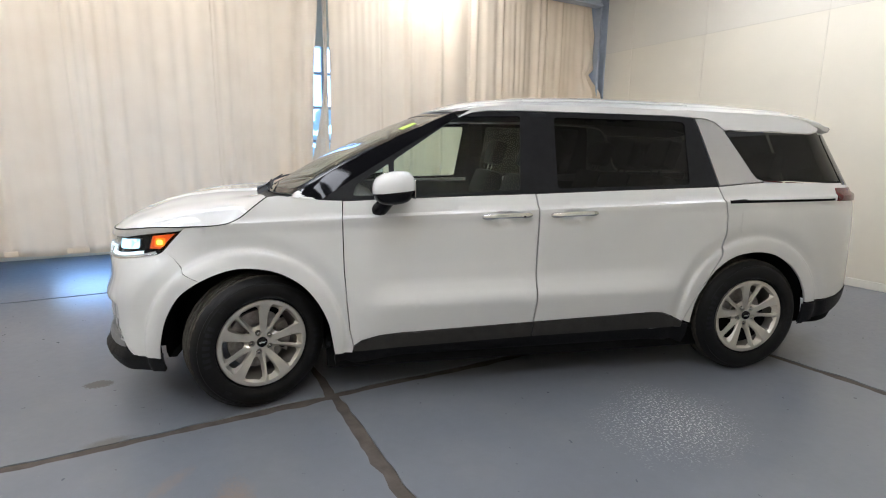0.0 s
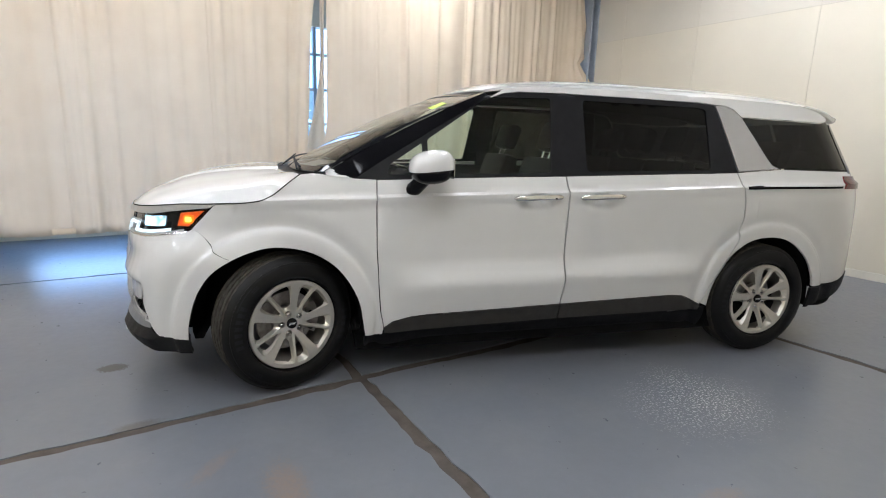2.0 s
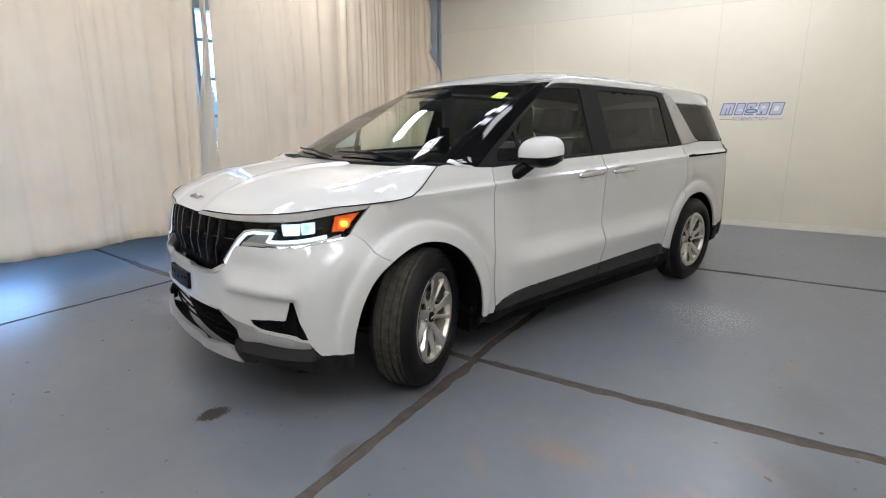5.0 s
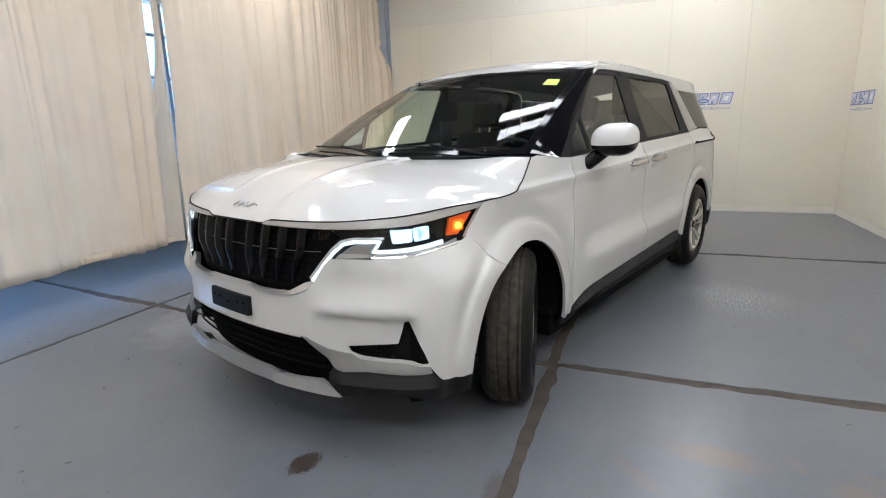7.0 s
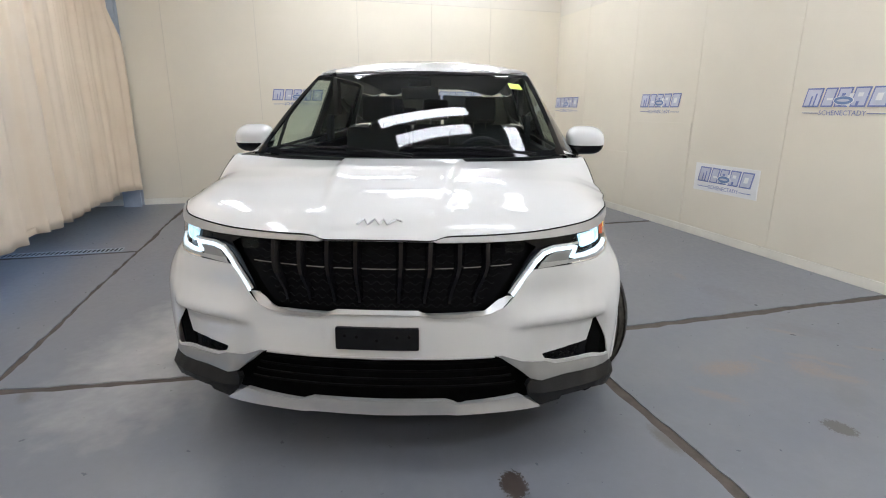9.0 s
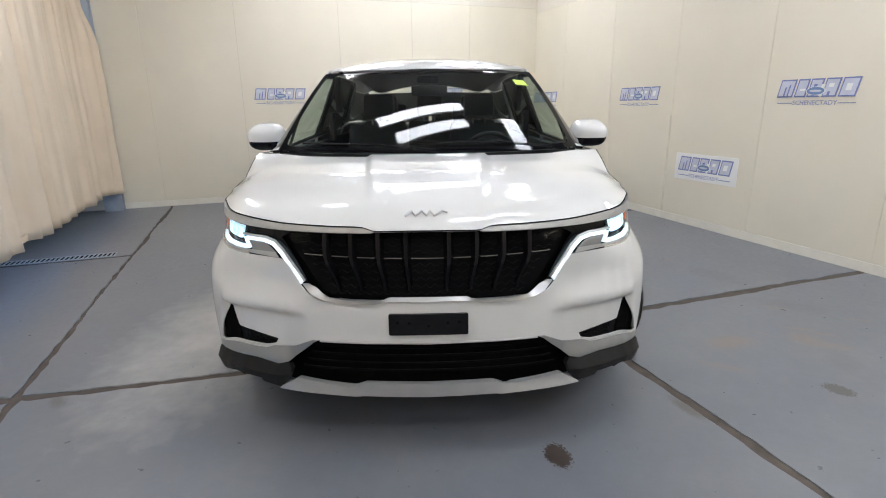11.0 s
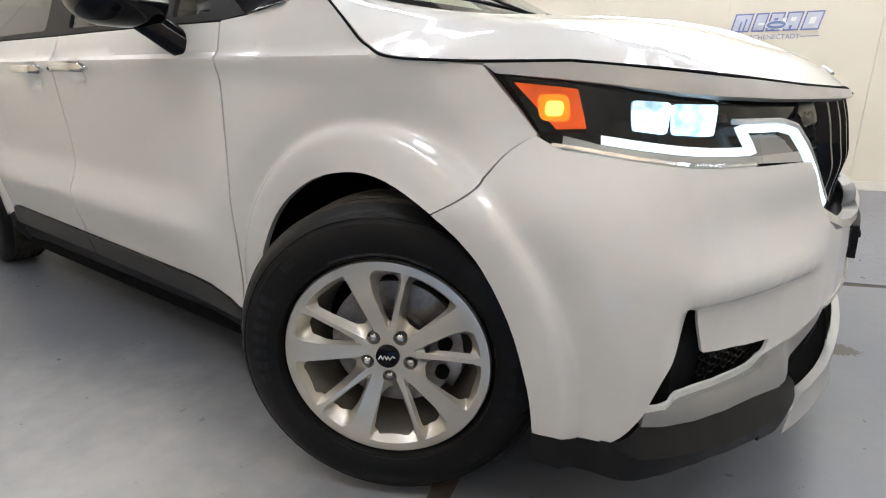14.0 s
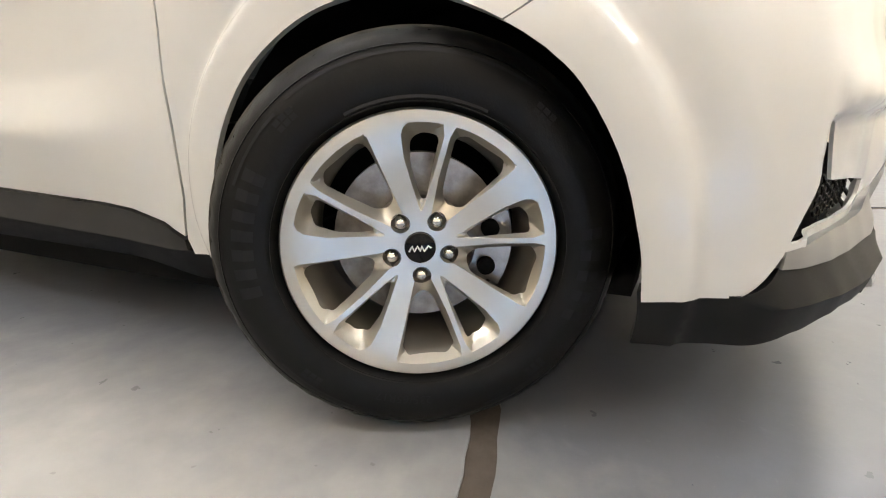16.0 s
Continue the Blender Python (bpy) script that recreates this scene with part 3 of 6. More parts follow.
for y in (-2.145, 0.44):
    dealer_sign(ROOM @ pose(XB - 0.008, y, 1.565, 0, 0, 90), 0.76)


def ceiling_lamp(x, y, long_x, long_y, tube_mat=None):
    """A fluorescent fitting with a glowing diffuser, hung below the ceiling; serves reflected lamps and added fill
    alike.
    """
    a, b = long_x / 2, long_y / 2
    l = empty("ceiling_lamp", "white fluorescent fitting under the ceiling, reflected or added as fill" if max(a, b) > 0.4 else "small square white lamp hung under the ceiling", "lamp", "ceiling lamps", "", pose(0, 0, 0, 0, 0, 19.8) @ pose(x, y, LAMP_Z))
    part("housing", box(-a - 0.02, a + 0.02, -b - 0.02, b + 0.02, 0.05, 0.10, 0.01), M_ceil, l, "white sheet-metal housing")
    part("diffuser", box(-a, a, -b, b, -0.02, 0.05, 0.02), tube_mat or M_tube, l, "glowing diffuser")
    for s in (-0.6, 0.6):
        part("hanger", tube([(s * a, s * b, 0.10), (s * a, s * b, HC - LAMP_Z)], 0.006, 6), M_steel, l)
    return l


LAMP_Z = 3.85
# Row 1.62 follows reflections; the unseen -4.1 row is added to light the nose.
for x in (-4.1, -1.3, 1.62, 4.6):
    for dx, y, lx, ly in (((0.38, -0.57, 0.24, 1.35), (-0.13, -0.58, 0.20, 1.10), (-0.4, -1.85, 0.64, 0.26), (-0.3, 0.94, 0.42, 0.36))[:3 if x > 4 else 4]):
        ceiling_lamp(x + dx, y, lx, ly, {-4.1: M_tubeside, 1.62: M_tube}.get(x, M_tubedim))
# Fill lamps added along both sides; no such fittings are seen.
for x, y, tb in ((-3.6, -3.25, M_tubeside), (-2.1, -3.25, M_tubeside), (-0.6, -3.25, M_tubefill), (4.15, -2.4, M_tubefill), (5.1, -2.5, M_tube),
                 (-3.0, 2.2, M_tube), (-1.6, 2.2, M_tube), (-0.2, 2.2, M_tube), (2.7, 2.2, M_tubefill)):
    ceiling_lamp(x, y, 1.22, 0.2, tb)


# ---- the minivan: front axle at x = 0, facing -x, left side at -y ----
from mathutils.geometry import delaunay_2d_cdt

WB, HUB = 3.09, 0.3685
NR = 3.0


def table(pairs, soft=0.035):
    """A smooth curve through a few (place, value) pairs."""
    xs = np.array([p[0] for p in pairs]); ys = np.array([p[1] for p in pairs])
    g = np.linspace(xs[0] - 0.3, xs[-1] + 0.3, 900)
    step = g[1] - g[0]
    v = np.interp(g, xs, ys)
    lo = ys[0] + (g - xs[0]) * (ys[1] - ys[0]) / (xs[1] - xs[0])
    hi = ys[-1] + (g - xs[-1]) * (ys[-1] - ys[-2]) / (xs[-1] - xs[-2])
    v = np.where(g < xs[0], lo, np.where(g > xs[-1], hi, v))
    n = max(1, int(soft / step))
    kern = np.exp(-0.5 * (np.arange(-3 * n, 3 * n + 1) / n) ** 2)
    kern /= kern.sum()
    v = np.convolve(np.pad(v, 3 * n, mode="reflect", reflect_type="odd"), kern, "valid")
    g0, top = float(g[0]), len(g) - 2
    vals = v.tolist()

    def f(x):
        t = (x - g0) / step
        i = min(top, max(0, int(t)))
        t -= i
        return vals[i] + (vals[i + 1] - vals[i]) * t
    return f


half_width = table([(.15, .925), (.25, .955), (.35, .972), (.50, .980), (.62, .980), (.80, .974), (.95, .968), (1.04, .965), (1.12, .945), (1.25, .892), (1.45, .812), (1.62, .745), (1.70, .715)], 0.025)
front_x = table([(.15, .825), (.22, .865), (.28, .897), (.36, .900), (.50, .902), (.60, .899), (.70, .890), (.80, .874), (.90, .856), (.98, .828), (1.05, .77), (1.2, .6)], 0.02)
rear_x = table([(.15, 4.08), (.3, 4.16), (.5, 4.20), (.9, 4.20), (1.1, 4.18), (1.22, 4.12), (1.4, 4.02), (1.58, 3.92), (1.7, 3.83)], 0.03)

# plan outline by arc length, once for the nose and once for the tail
_fb = np.linspace(0, 1, 700) ** 0.5
_fa = np.interp(_fb, (0, .12, .25, .38, .5, .58, .65, .75, .82, .875, .915, .945, .965, .98, .991, .997, 1), (1, .997, .988, .968, .942, .915, .885, .83, .775, .715, .64, .55, .46, .36, .25, .14, 0))
_fa[1:-1] = np.convolve(np.r_[[1.0] * 8, _fa, [0.0] * 8], np.ones(17) / 17, "valid")[1:-1] * 0.6 + _fa[1:-1] * 0.4
_fl = np.interp(_fb, (0, .5, .65, .75, .82, .875, .915, .945, .965, .98, .991, .997, 1), (0, 0, .006, .018, .034, .048, .066, .088, .104, .112, .105, .07, 0))
_fs = np.r_[0, np.cumsum(np.hypot(np.diff(_fa * 0.93), np.diff(_fb * 0.98)))]
S0 = float(_fs[-1])
XT = 3.3
_ri = np.linspace(0, math.pi / 2, 500)
_ra, _rb = np.sin(_ri) ** (2 / NR), np.cos(_ri) ** (2 / NR)
_rs = np.r_[0, np.cumsum(np.hypot(np.diff(_ra * 0.9), np.diff(_rb * 0.97)))]
S1, S2 = S0 + XT, S0 + XT + float(_rs[-1])


def nose(z):
    """The nose's plan curve, squarer at the corners below the lamps."""
    return _fa + _fl * smooth01((0.86 - z) / 0.12)


def F(y, z):
    """A place on the nose by its half breadth."""
    b = min(0.9999, abs(y) / half_width(z))
    return (float(np.interp(b, _fb, _fs)), z)


def X(x, z):
    """A place on the flank by its length."""
    if x >= XT:
        return (S1 + float(np.interp((x - XT) / (rear_x(z) - XT), _ra, _rs)), z)
    if x >= 0:
        return (S0 + x, z)
    a = min(0.9999, -x / front_x(z))
    return (float(np.interp(a, nose(z)[::-1], _fs[::-1])), z)


def plan(s, z):
    s = abs(s)
    w = half_width(z)
    if s <= S0:
        return -float(np.interp(s, _fs, nose(z))) * front_x(z), float(np.interp(s, _fs, _fb)) * w
    if s <= S1:
        return s - S0, w
    return XT + float(np.interp(s - S1, _rs, _ra)) * (rear_x(z) - XT), float(np.interp(s - S1, _rs, _rb)) * w


door_shape = table([(.20, -.024), (.34, -.012), (.45, .004), (.545, .021), (.572, .021), (.62, -.002), (.68, -.022), (.78, -.020), (.90, -.008), (1.0, .001), (1.04, .002), (1.1, .0), (1.3, .0)], 0.010)


def pocket(x, y, z):
    """Depth of the recess round the fog opening, below the bumper's ridge."""
    return 0.026 * smooth01((abs(y) - 0.47) / 0.15) * smooth01((-x - 0.640) / 0.03) * smooth01((0.612 - z) / 0.014) * smooth01((z - 0.36) / 0.08)


def sculpt(x, y, z):
    """How far the skin stands out from the plain plan form."""
    d = 0.0
    k = smooth01((x - 0.55) / 0.3) * smooth01((2.72 - x) / 0.35)
    if k > 0:
        d += k * door_shape(z - 0.022 * (x - 1.6))
    zs = 1.015 + 0.032 * x
    if x > -0.2 and z < 1.2:
        d += 0.015 * smooth01((z - zs + 0.06) / 0.06) * smooth01((zs + 0.014 - z) / 0.014)
    for xc in (0.0, WB):
        r = math.hypot(x - xc, z - HUB)
        if r < 0.605 and (xc > 0 or x > -0.62):
            d += -0.016 * smooth01((0.598 - r) / 0.085) + 0.019 * smooth01((0.514 - r) / 0.022) - 0.005 * smooth01((0.452 - r) / 0.03)
    if x < 0.3:
        d += 0.050 * smooth01((x + 0.745) / 0.24) * smooth01((0.25 - x) / 0.48) * smooth01((0.90 - z) / 0.20)
    for xc in (1.42, 1.83):
        d -= 0.030 * math.exp(-((x - xc) / 0.060) ** 4 - ((z - 1.022) / 0.036) ** 4)
    if x < -0.3:
        a = abs(y)
        side = smooth01((a - 0.47) / 0.15) * smooth01((-x - 0.640) / 0.03)
        ridge = 0.612
        d -= pocket(x, y, z)
        d += side * 0.009 * math.exp(-((z - ridge - 0.028) / 0.026) ** 2)
        d -= 0.017 * smooth01((a - 0.47) / 0.13) * math.exp(-((z - 0.735 - 0.05 * (a - 0.6)) / 0.052) ** 2) * smooth01((-x - 0.4) / 0.3)
    return d


def feature_lines():
    """Where the flank is creased: round the wheels, along the shoulder, above the sills."""
    out = []
    for xc in (0.0, WB):
        for r in (.595, .57, .545, .525, .514, .507, .500, .492, .475, .45):
            out.append([X(xc + r * math.cos(a), HUB + r * math.sin(a)) for a in np.radians(np.arange(-20, 201, 4))])
    for dz in (-.06, -.03, -.006, 0.0, .007, .014):
        out.append([X(x, 1.015 + .032 * x + dz) for x in np.arange(-.2, 4.0, .1)])
    for z in (.53, .56, .59, .62, .66):
        out.append([X(x, z + .022 * (x - 1.6)) for x in np.arange(.6, 2.8, .1)])
    for xc in (1.42, 1.83):
        for k in (.4, .6, .8, 1.0, 1.2):
            out.append([X(xc + .062 * k * math.cos(a), 1.022 + .037 * k * math.sin(a)) for a in np.radians(np.arange(0, 360, 12))])
    return out


def skin(s, z, off=0.0):
    """A point of the body's skin; s > 0 on the left side (-y)."""
    x, y = plan(s, z)
    e = 0.004
    xa, ya = plan(abs(s) - e if abs(s) > e else 0, z)
    xb, yb = plan(abs(s) + e, z)
    tx, ty = xb - xa, yb - ya
    n = math.hypot(tx, ty) or 1.0
    nx, ny = -ty / n, tx / n
    d = sculpt(x, y, z) + off
    if s == 0:
        nx, ny = -1.0, 0.0
    x, y = x + nx * d, y + ny * d
    z -= smooth01((-x - 0.42) / 0.25) * (0.020 + 0.024 * smooth01((0.66 - z) / 0.35) + 0.009 * math.exp(-((z - 0.69) / 0.06) ** 2))
    return Vector((x, -y if s >= 0 else y, z))


def inside_poly(p, poly):
    x, y = p
    hit, j = False, len(poly) - 1
    for i in range(len(poly)):
        xi, yi = poly[i]
        xj, yj = poly[j]
        if (yi > y) != (yj > y) and x < (xj - xi) * (y - yi) / (yj - yi) + xi:
            hit = not hit
        j = i
    return hit


def inset(poly, d):
    """The polygon drawn in by d along its own edges."""
    n = len(poly)
    area = sum(poly[i][0] * poly[(i + 1) % n][1] - poly[(i + 1) % n][0] * poly[i][1] for i in range(n))
    sg = 1 if area > 0 else -1
    out = []
    for i in range(n):
        a, p, b = Vector(poly[i - 1]), Vector(poly[i]), Vector(poly[(i + 1) % n])
        e1, e2 = (p - a).normalized(), (b - p).normalized()
        n1, n2 = Vector((-e1.y, e1.x)) * sg, Vector((-e2.y, e2.x)) * sg
        m = n1 + n2
        m = m / max(0.5, m.dot(n1)) if m.length > 1e-6 else n1
        q = p + m * d
        out.append((q.x, q.y))
    return out


def dense(poly, step, closed=True):
    out = []
    n = len(poly)
    for i in range(n if closed else n - 1):
        a, b = poly[i], poly[(i + 1) % n]
        k = max(1, int(math.hypot(b[0] - a[0], b[1] - a[1]) / step))
        out += [(a[0] + (b[0] - a[0]) * t / k, a[1] + (b[1] - a[1]) * t / k) for t in range(k)]
    return out if closed else out + [poly[-1]]


def rounded(poly, r=0.02, k=3):
    """Corners of a polygon cut to small arcs."""
    out, n = [], len(poly)
    for i in range(n):
        a, p, b = Vector(poly[i - 1]), Vector(poly[i]), Vector(poly[(i + 1) % n])
        la, lb = (a - p).length, (b - p).length
        ra = min(r, la * 0.4, lb * 0.4)
        u, w = p + (a - p).normalized() * ra, p + (b - p).normalized() * ra
        for t in range(k + 1):
            t /= k
            q = (1 - t) ** 2 * u + 2 * t * (1 - t) * p + t * t * w
            out.append((q.x, q.y))
    return out


def patch(poly, f, grid=0.03, gap=0.0042, thick=0.018, holes=(), away=None, lines=(), relax=0):
    """Fills a polygon of the surface f(u, v) with a fine mesh and turns its rim inwards."""
    poly = inset(poly, gap) if gap else list(poly)
    poly = dense(poly, grid * 0.75)
    holes = [dense(h, grid * 0.75) for h in holes]
    loops = [poly, *holes]
    pts, edges = [], []
    for lp in loops:
        b = len(pts)
        pts += lp
        edges += [(b + i, b + (i + 1) % len(lp)) for i in range(len(lp))]
    us, vs = [p[0] for p in poly], [p[1] for p in poly]
    for ln in lines:
        rim0 = np.array(pts[:len(edges)])
        for p in dense(ln, grid * 0.6, False):
            if inside_poly(p, poly) and not any(inside_poly(p, h) for h in holes) and np.min(np.hypot(rim0[:, 0] - p[0], rim0[:, 1] - p[1])) > grid * 0.2:
                pts.append(p)
    border = np.array(pts)
    row = 0
    v = min(vs)
    while v < max(vs):
        u = min(us) + (grid / 2 if row % 2 else 0)
        while u < max(us):
            if inside_poly((u, v), poly) and not any(inside_poly((u, v), h) for h in holes) and np.min(np.hypot(border[:, 0] - u, border[:, 1] - v)) > grid * 0.45:
                pts.append((u, v))
            u += grid
        v += grid * 0.87
        row += 1
    co, ed, fa, *_ = delaunay_2d_cdt([Vector(p) for p in pts], edges, [], 0, 1e-6)
    bm = bmesh.new()
    verts = [bm.verts.new(f(p.x, p.y)) for p in co]
    for tri in fa:
        c = sum((co[i] for i in tri), Vector((0, 0))) / len(tri)
        if inside_poly(c, poly) and not any(inside_poly(c, h) for h in holes):
            try:
                bm.faces.new([verts[i] for i in tri])
            except ValueError:
                pass
    bmesh.ops.delete(bm, geom=[v for v in bm.verts if not v.link_faces], context="VERTS")
    bmesh.ops.recalc_face_normals(bm, faces=bm.faces[:])
    bm.normal_update()
    mid = away or Vector((1.4, 0, 0.7))
    if sum((fc.calc_center_median() - mid).dot(fc.normal) * fc.calc_area() for fc in bm.faces) < 0:
        bmesh.ops.reverse_faces(bm, faces=bm.faces[:])
        bm.normal_update()
    for _ in range(relax):
        bmesh.ops.smooth_vert(bm, verts=[q for q in bm.verts if not q.is_boundary], factor=0.5, use_axis_x=True, use_axis_y=True, use_axis_z=True)
    bm.normal_update()
    if thick:
        nrm = {}
        rim = [e for e in bm.edges if e.is_boundary]
        for e in rim:
            for q in e.verts:
                nrm[q] = q.normal.copy()
        ext = bmesh.ops.extrude_edge_only(bm, edges=rim)
        for q in ext["geom"]:
            if isinstance(q, bmesh.types.BMVert):
                base = min((e.other_vert(q) for e in q.link_edges if e.other_vert(q) in nrm), key=lambda o: (o.co - q.co).length)
                q.co = q.co - nrm[base] * thick
    return bm


van = empty("minivan", "white minivan with black lower trim, front wheels turned, lamps lit", "car", m=pose(0, 0, 0.012))
bpy.context.view_layer.update()


def both(name, bm, mat, label="", parent=None):
    """A piece on the left side and its twin on the right."""
    twin = mirrored(bm)
    return part(name, bm, mat, parent or van, label), part(name, twin, mat, parent or van, label)


LINES = feature_lines()


def soft_line(pts, k=4):
    """A rounder line through the same points."""
    out = []
    p = [pts[0], *pts, pts[-1]]
    for i in range(1, len(p) - 2):
        a, b, c, d = (Vector(q) for q in p[i - 1:i + 3])
        for t in range(k):
            t /= k
            q = 0.5 * (2 * b + (c - a) * t + (2 * a - 5 * b + 4 * c - d) * t * t + (3 * b - a - 3 * c + d) * t ** 3)
            out.append((q.x, q.y))
    return out + [tuple(pts[-1])]


# seams of the flank, shared by the panels on both sides of them
ARC = [(-.430, .310), (-.421, .41), (-.383, .538), (-.306, .656), (-.185, .733), (-.06, .772), (.05, .772), (.17, .742), (.28, .675), (.36, .580), (.415, .465), (.435, .36), (.445, .29)]
RARC = [(2.665, .33), (2.685, .47), (2.745, .592), (2.83, .69), (2.94, .755), (3.07, .778), (3.20, .765), (3.32, .708), (3.42, .615), (3.48, .51), (3.505, .43)]
SEAM_A = [(.51, 1.124), (.508, 1.03), (.508, .94), (.510, .76), (.520, .57), (.533, .40), (.552, .30)]
SEAM_B = [(1.605, 1.158), (1.618, 1.07), (1.622, .99), (1.622, .76), (1.618, .52), (1.61, .395)]
SEAM_C = [(2.805, 1.195), (2.838, 1.10), (2.856, 1.02), (2.858, .90), (2.835, .76), (2.735, .585), (2.655, .46), (2.605, .355)]
SILL = [(.552, .30), (.60, .338), (.70, .362), (.80, .370), (1.61, .395), (2.38, .418), (2.46, .412), (2.53, .385), (2.605, .345)]
BELT = [(.40, 1.128), (.51, 1.124), (.80, 1.135), (1.28, 1.150), (1.605, 1.158), (2.15, 1.176), (2.805, 1.195)]
xs = lambda pts: [X(a, b) for a, b in pts]

CREASE = [[F(a, .605 + dz) for a in np.arange(.42, .90, .03)] for dz in (-.04, -.022, -.010, 0, .012, .03, .05)]
# front bumper with fog openings; half outline, then mirrored about the middle
half = [F(0, .682), F(.16, .682), F(.215, .668), F(.33, .668), F(.42, .683), F(.475, .704), F(.510, .735), F(.552, .80), F(.578, .828), F(.62, .831), F(.70, .832), X(-.65, .835), X(-.44, .846), X(-.395, .868), X(-.31, .79)]
half += xs(soft_line(ARC)[15::-1]) + [X(-.50, .330), X(-.564, .350), X(-.612, .424), X(-.690, .436), F(.69, .440), F(.62, .460), F(.555, .475), F(.505, .498), F(.47, .512), F(0, .505)]
outline = half + [(-s, z) for s, z in half[-2:0:-1]]
fog_hole = [X(-.668, .598), X(-.684, .594), X(-.704, .512), F(.76, .506), F(.64, .490), F(.655, .468), F(.70, .456), X(-.690, .450), X(-.616, .438)]
fog = [X(-.655, .612), X(-.69, .605), X(-.715, .515), F(.74, .508), F(.62, .488), F(.64, .458), F(.70, .444), X(-.690, .440), X(-.598, .428)]
part("front_bumper", patch(outline, skin, 0.018, 0.0008, 0.006, [rounded(fog_hole, .006), [(-s, z) for s, z in rounded(fog_hole, .006)]], lines=CREASE + [[(-s, z) for s, z in l] for l in CREASE] + LINES[:8] + [[(-s, z) for s, z in l] for l in LINES[:8]], relax=1), M_paint, van)
both("fog_recess", patch(fog, lambda s, z: skin(s, z, -0.036), 0.03, -0.02, 0.0), M_trim, "black fog-lamp recess")


def honeycomb():
    bm = bmesh.new()
    for i in range(11):
        for j in range(5):
            s, z = F(.815 - .0165 * i, .446 + .0150 * j + (0.0075 if i % 2 else 0))
            if not inside_poly((s, z), fog_hole):
                continue
            ring = [skin(s + 0.0115 * math.cos(a * math.pi / 3), z + 0.0085 * math.sin(a * math.pi / 3), -0.022) for a in range(6)]
            t = tube(ring, 0.0022, 5, True)
            me = bpy.data.meshes.new("t"); t.to_mesh(me); t.free(); bm.from_mesh(me); bpy.data.meshes.remove(me)
    return bm


both("fog_mesh", honeycomb(), M_finbar)
# satin shelf under the fog opening, running up beside the intake
shelf = [X(-.611, .428), X(-.690, .446), F(.69, .452), F(.655, .465), F(.60, .468), F(.557, .476), F(.505, .499), F(.472, .512), F(.44, .514), F(.47, .500), F(.53, .455), F(.585, .410), F(.63, .398), X(-.765, .410), X(-.68, .404), X(-.606, .402)]
both("bumper_shelf", patch(shelf, lambda s, z: skin(s, z, 0.002 + smooth01((abs(plan(s, z)[1]) - .55) / .06) * (pocket(*plan(s, z), z) * smooth01((.50 - z) / .04) - 0.014 + 0.018 * smooth01((.46 - z) / .045))), 0.014, 0.001, 0.03, relax=2), M_shelf, "satin silver shelf")


def lip_out(s, z):
    """Two facets: one leaning out down to a crease, one falling back below it; flush with the paint beside the wheel."""
    x = plan(s, z)[0]
    zc = .350 + .010 * smooth01((-x - .56) / .10)
    d = .032 * (.405 - z) / (.405 - zc) if z > zc else .032 - .022 * (zc - z) / .10
    k = smooth01((abs(plan(s, z)[1]) - .52) / .12)
    d = .008 + (d - .008) * k
    return skin(s, z, -.004 + (d + .004) * smooth01((-x - .53) / .09) + pocket(*plan(s, z), z))


LIP_LINES = [[F(y, .360 + dz) for y in np.arange(.50, .88, .02)] + [X(x, .350 + .010 * smooth01((-x - .56) / .10) + dz) for x in np.arange(-.72, -.42, .02)] for dz in (-.005, 0, .005)]
lip = [X(-.425, .326), X(-.50, .334), X(-.562, .354), X(-.606, .404), X(-.68, .404), X(-.765, .410), F(.63, .398), F(.585, .408), F(.570, .390), F(.572, .350), F(.605, .312), F(.62, .300), F(.70, .312), X(-.77, .330), X(-.70, .332), X(-.63, .308), X(-.56, .268), X(-.50, .244), X(-.42, .230)]
both("bumper_lip", patch(lip, lip_out, 0.016, 0.0, 0.03, lines=LIP_LINES), M_lip, "black textured lower lip")
sk = [F(0, .353), F(.255, .355), F(.30, .338), F(.42, .345), F(.535, .356), F(.61, .312), F(.62, .300), F(.32, .298), F(.27, .295), F(0, .292)]
sk = sk + [(-s, z) for s, z in sk[-2:0:-1]]
part("skid_plate", patch(sk, lambda s, z: skin(s, z, 0.018 + 0.012 * smooth01((.33 - z) / .03) * smooth01((abs(s) - .26) / .05)), 0.022, 0, 0.02), M_silver, van, "silver skid plate")
under = [F(0, .293), F(.27, .296), F(.32, .299), F(.62, .300), F(.60, .26), F(0, .255)]
part("under_lip", patch(under + [(-s, z) for s, z in under[-2:0:-1]], lambda s, z: skin(s, z, 0.02 - (0.297 - z) * 2.2), 0.03, 0, 0.0), M_trim, van)
ink = [F(0, .515), F(.47, .520), F(.56, .40), F(.56, .34), F(0, .335)]
ink = ink + [(-s, z) for s, z in ink[-2:0:-1]]
part("intake_back", patch(ink, lambda s, z: skin(s, z, -0.09), 0.05, 0, 0), M_dark, van)
for z, a in ((.385, .54), (.415, .52), (.447, .50), (.478, .48)):
    pts = [skin(F(a * t / 12, z)[0] * (1 if t >= 0 else -1), z, -0.035) for t in range(-12, 13)]
    part("intake_slat", tube(pts, 0.005, 6), M_dark, van)

# grille
gp = [F(0, .955), F(.50, .958), F(.62, .950), F(.56, .86), F(.43, .70), F(.36, .672), F(.23, .668), F(.16, .682), F(0, .682)]
gp = gp + [(-s, z) for s, z in gp[-2:0:-1]]
part("grille_back", patch(gp, lambda s, z: skin(s, z, -0.055), 0.04, 0, 0), M_grille, van)


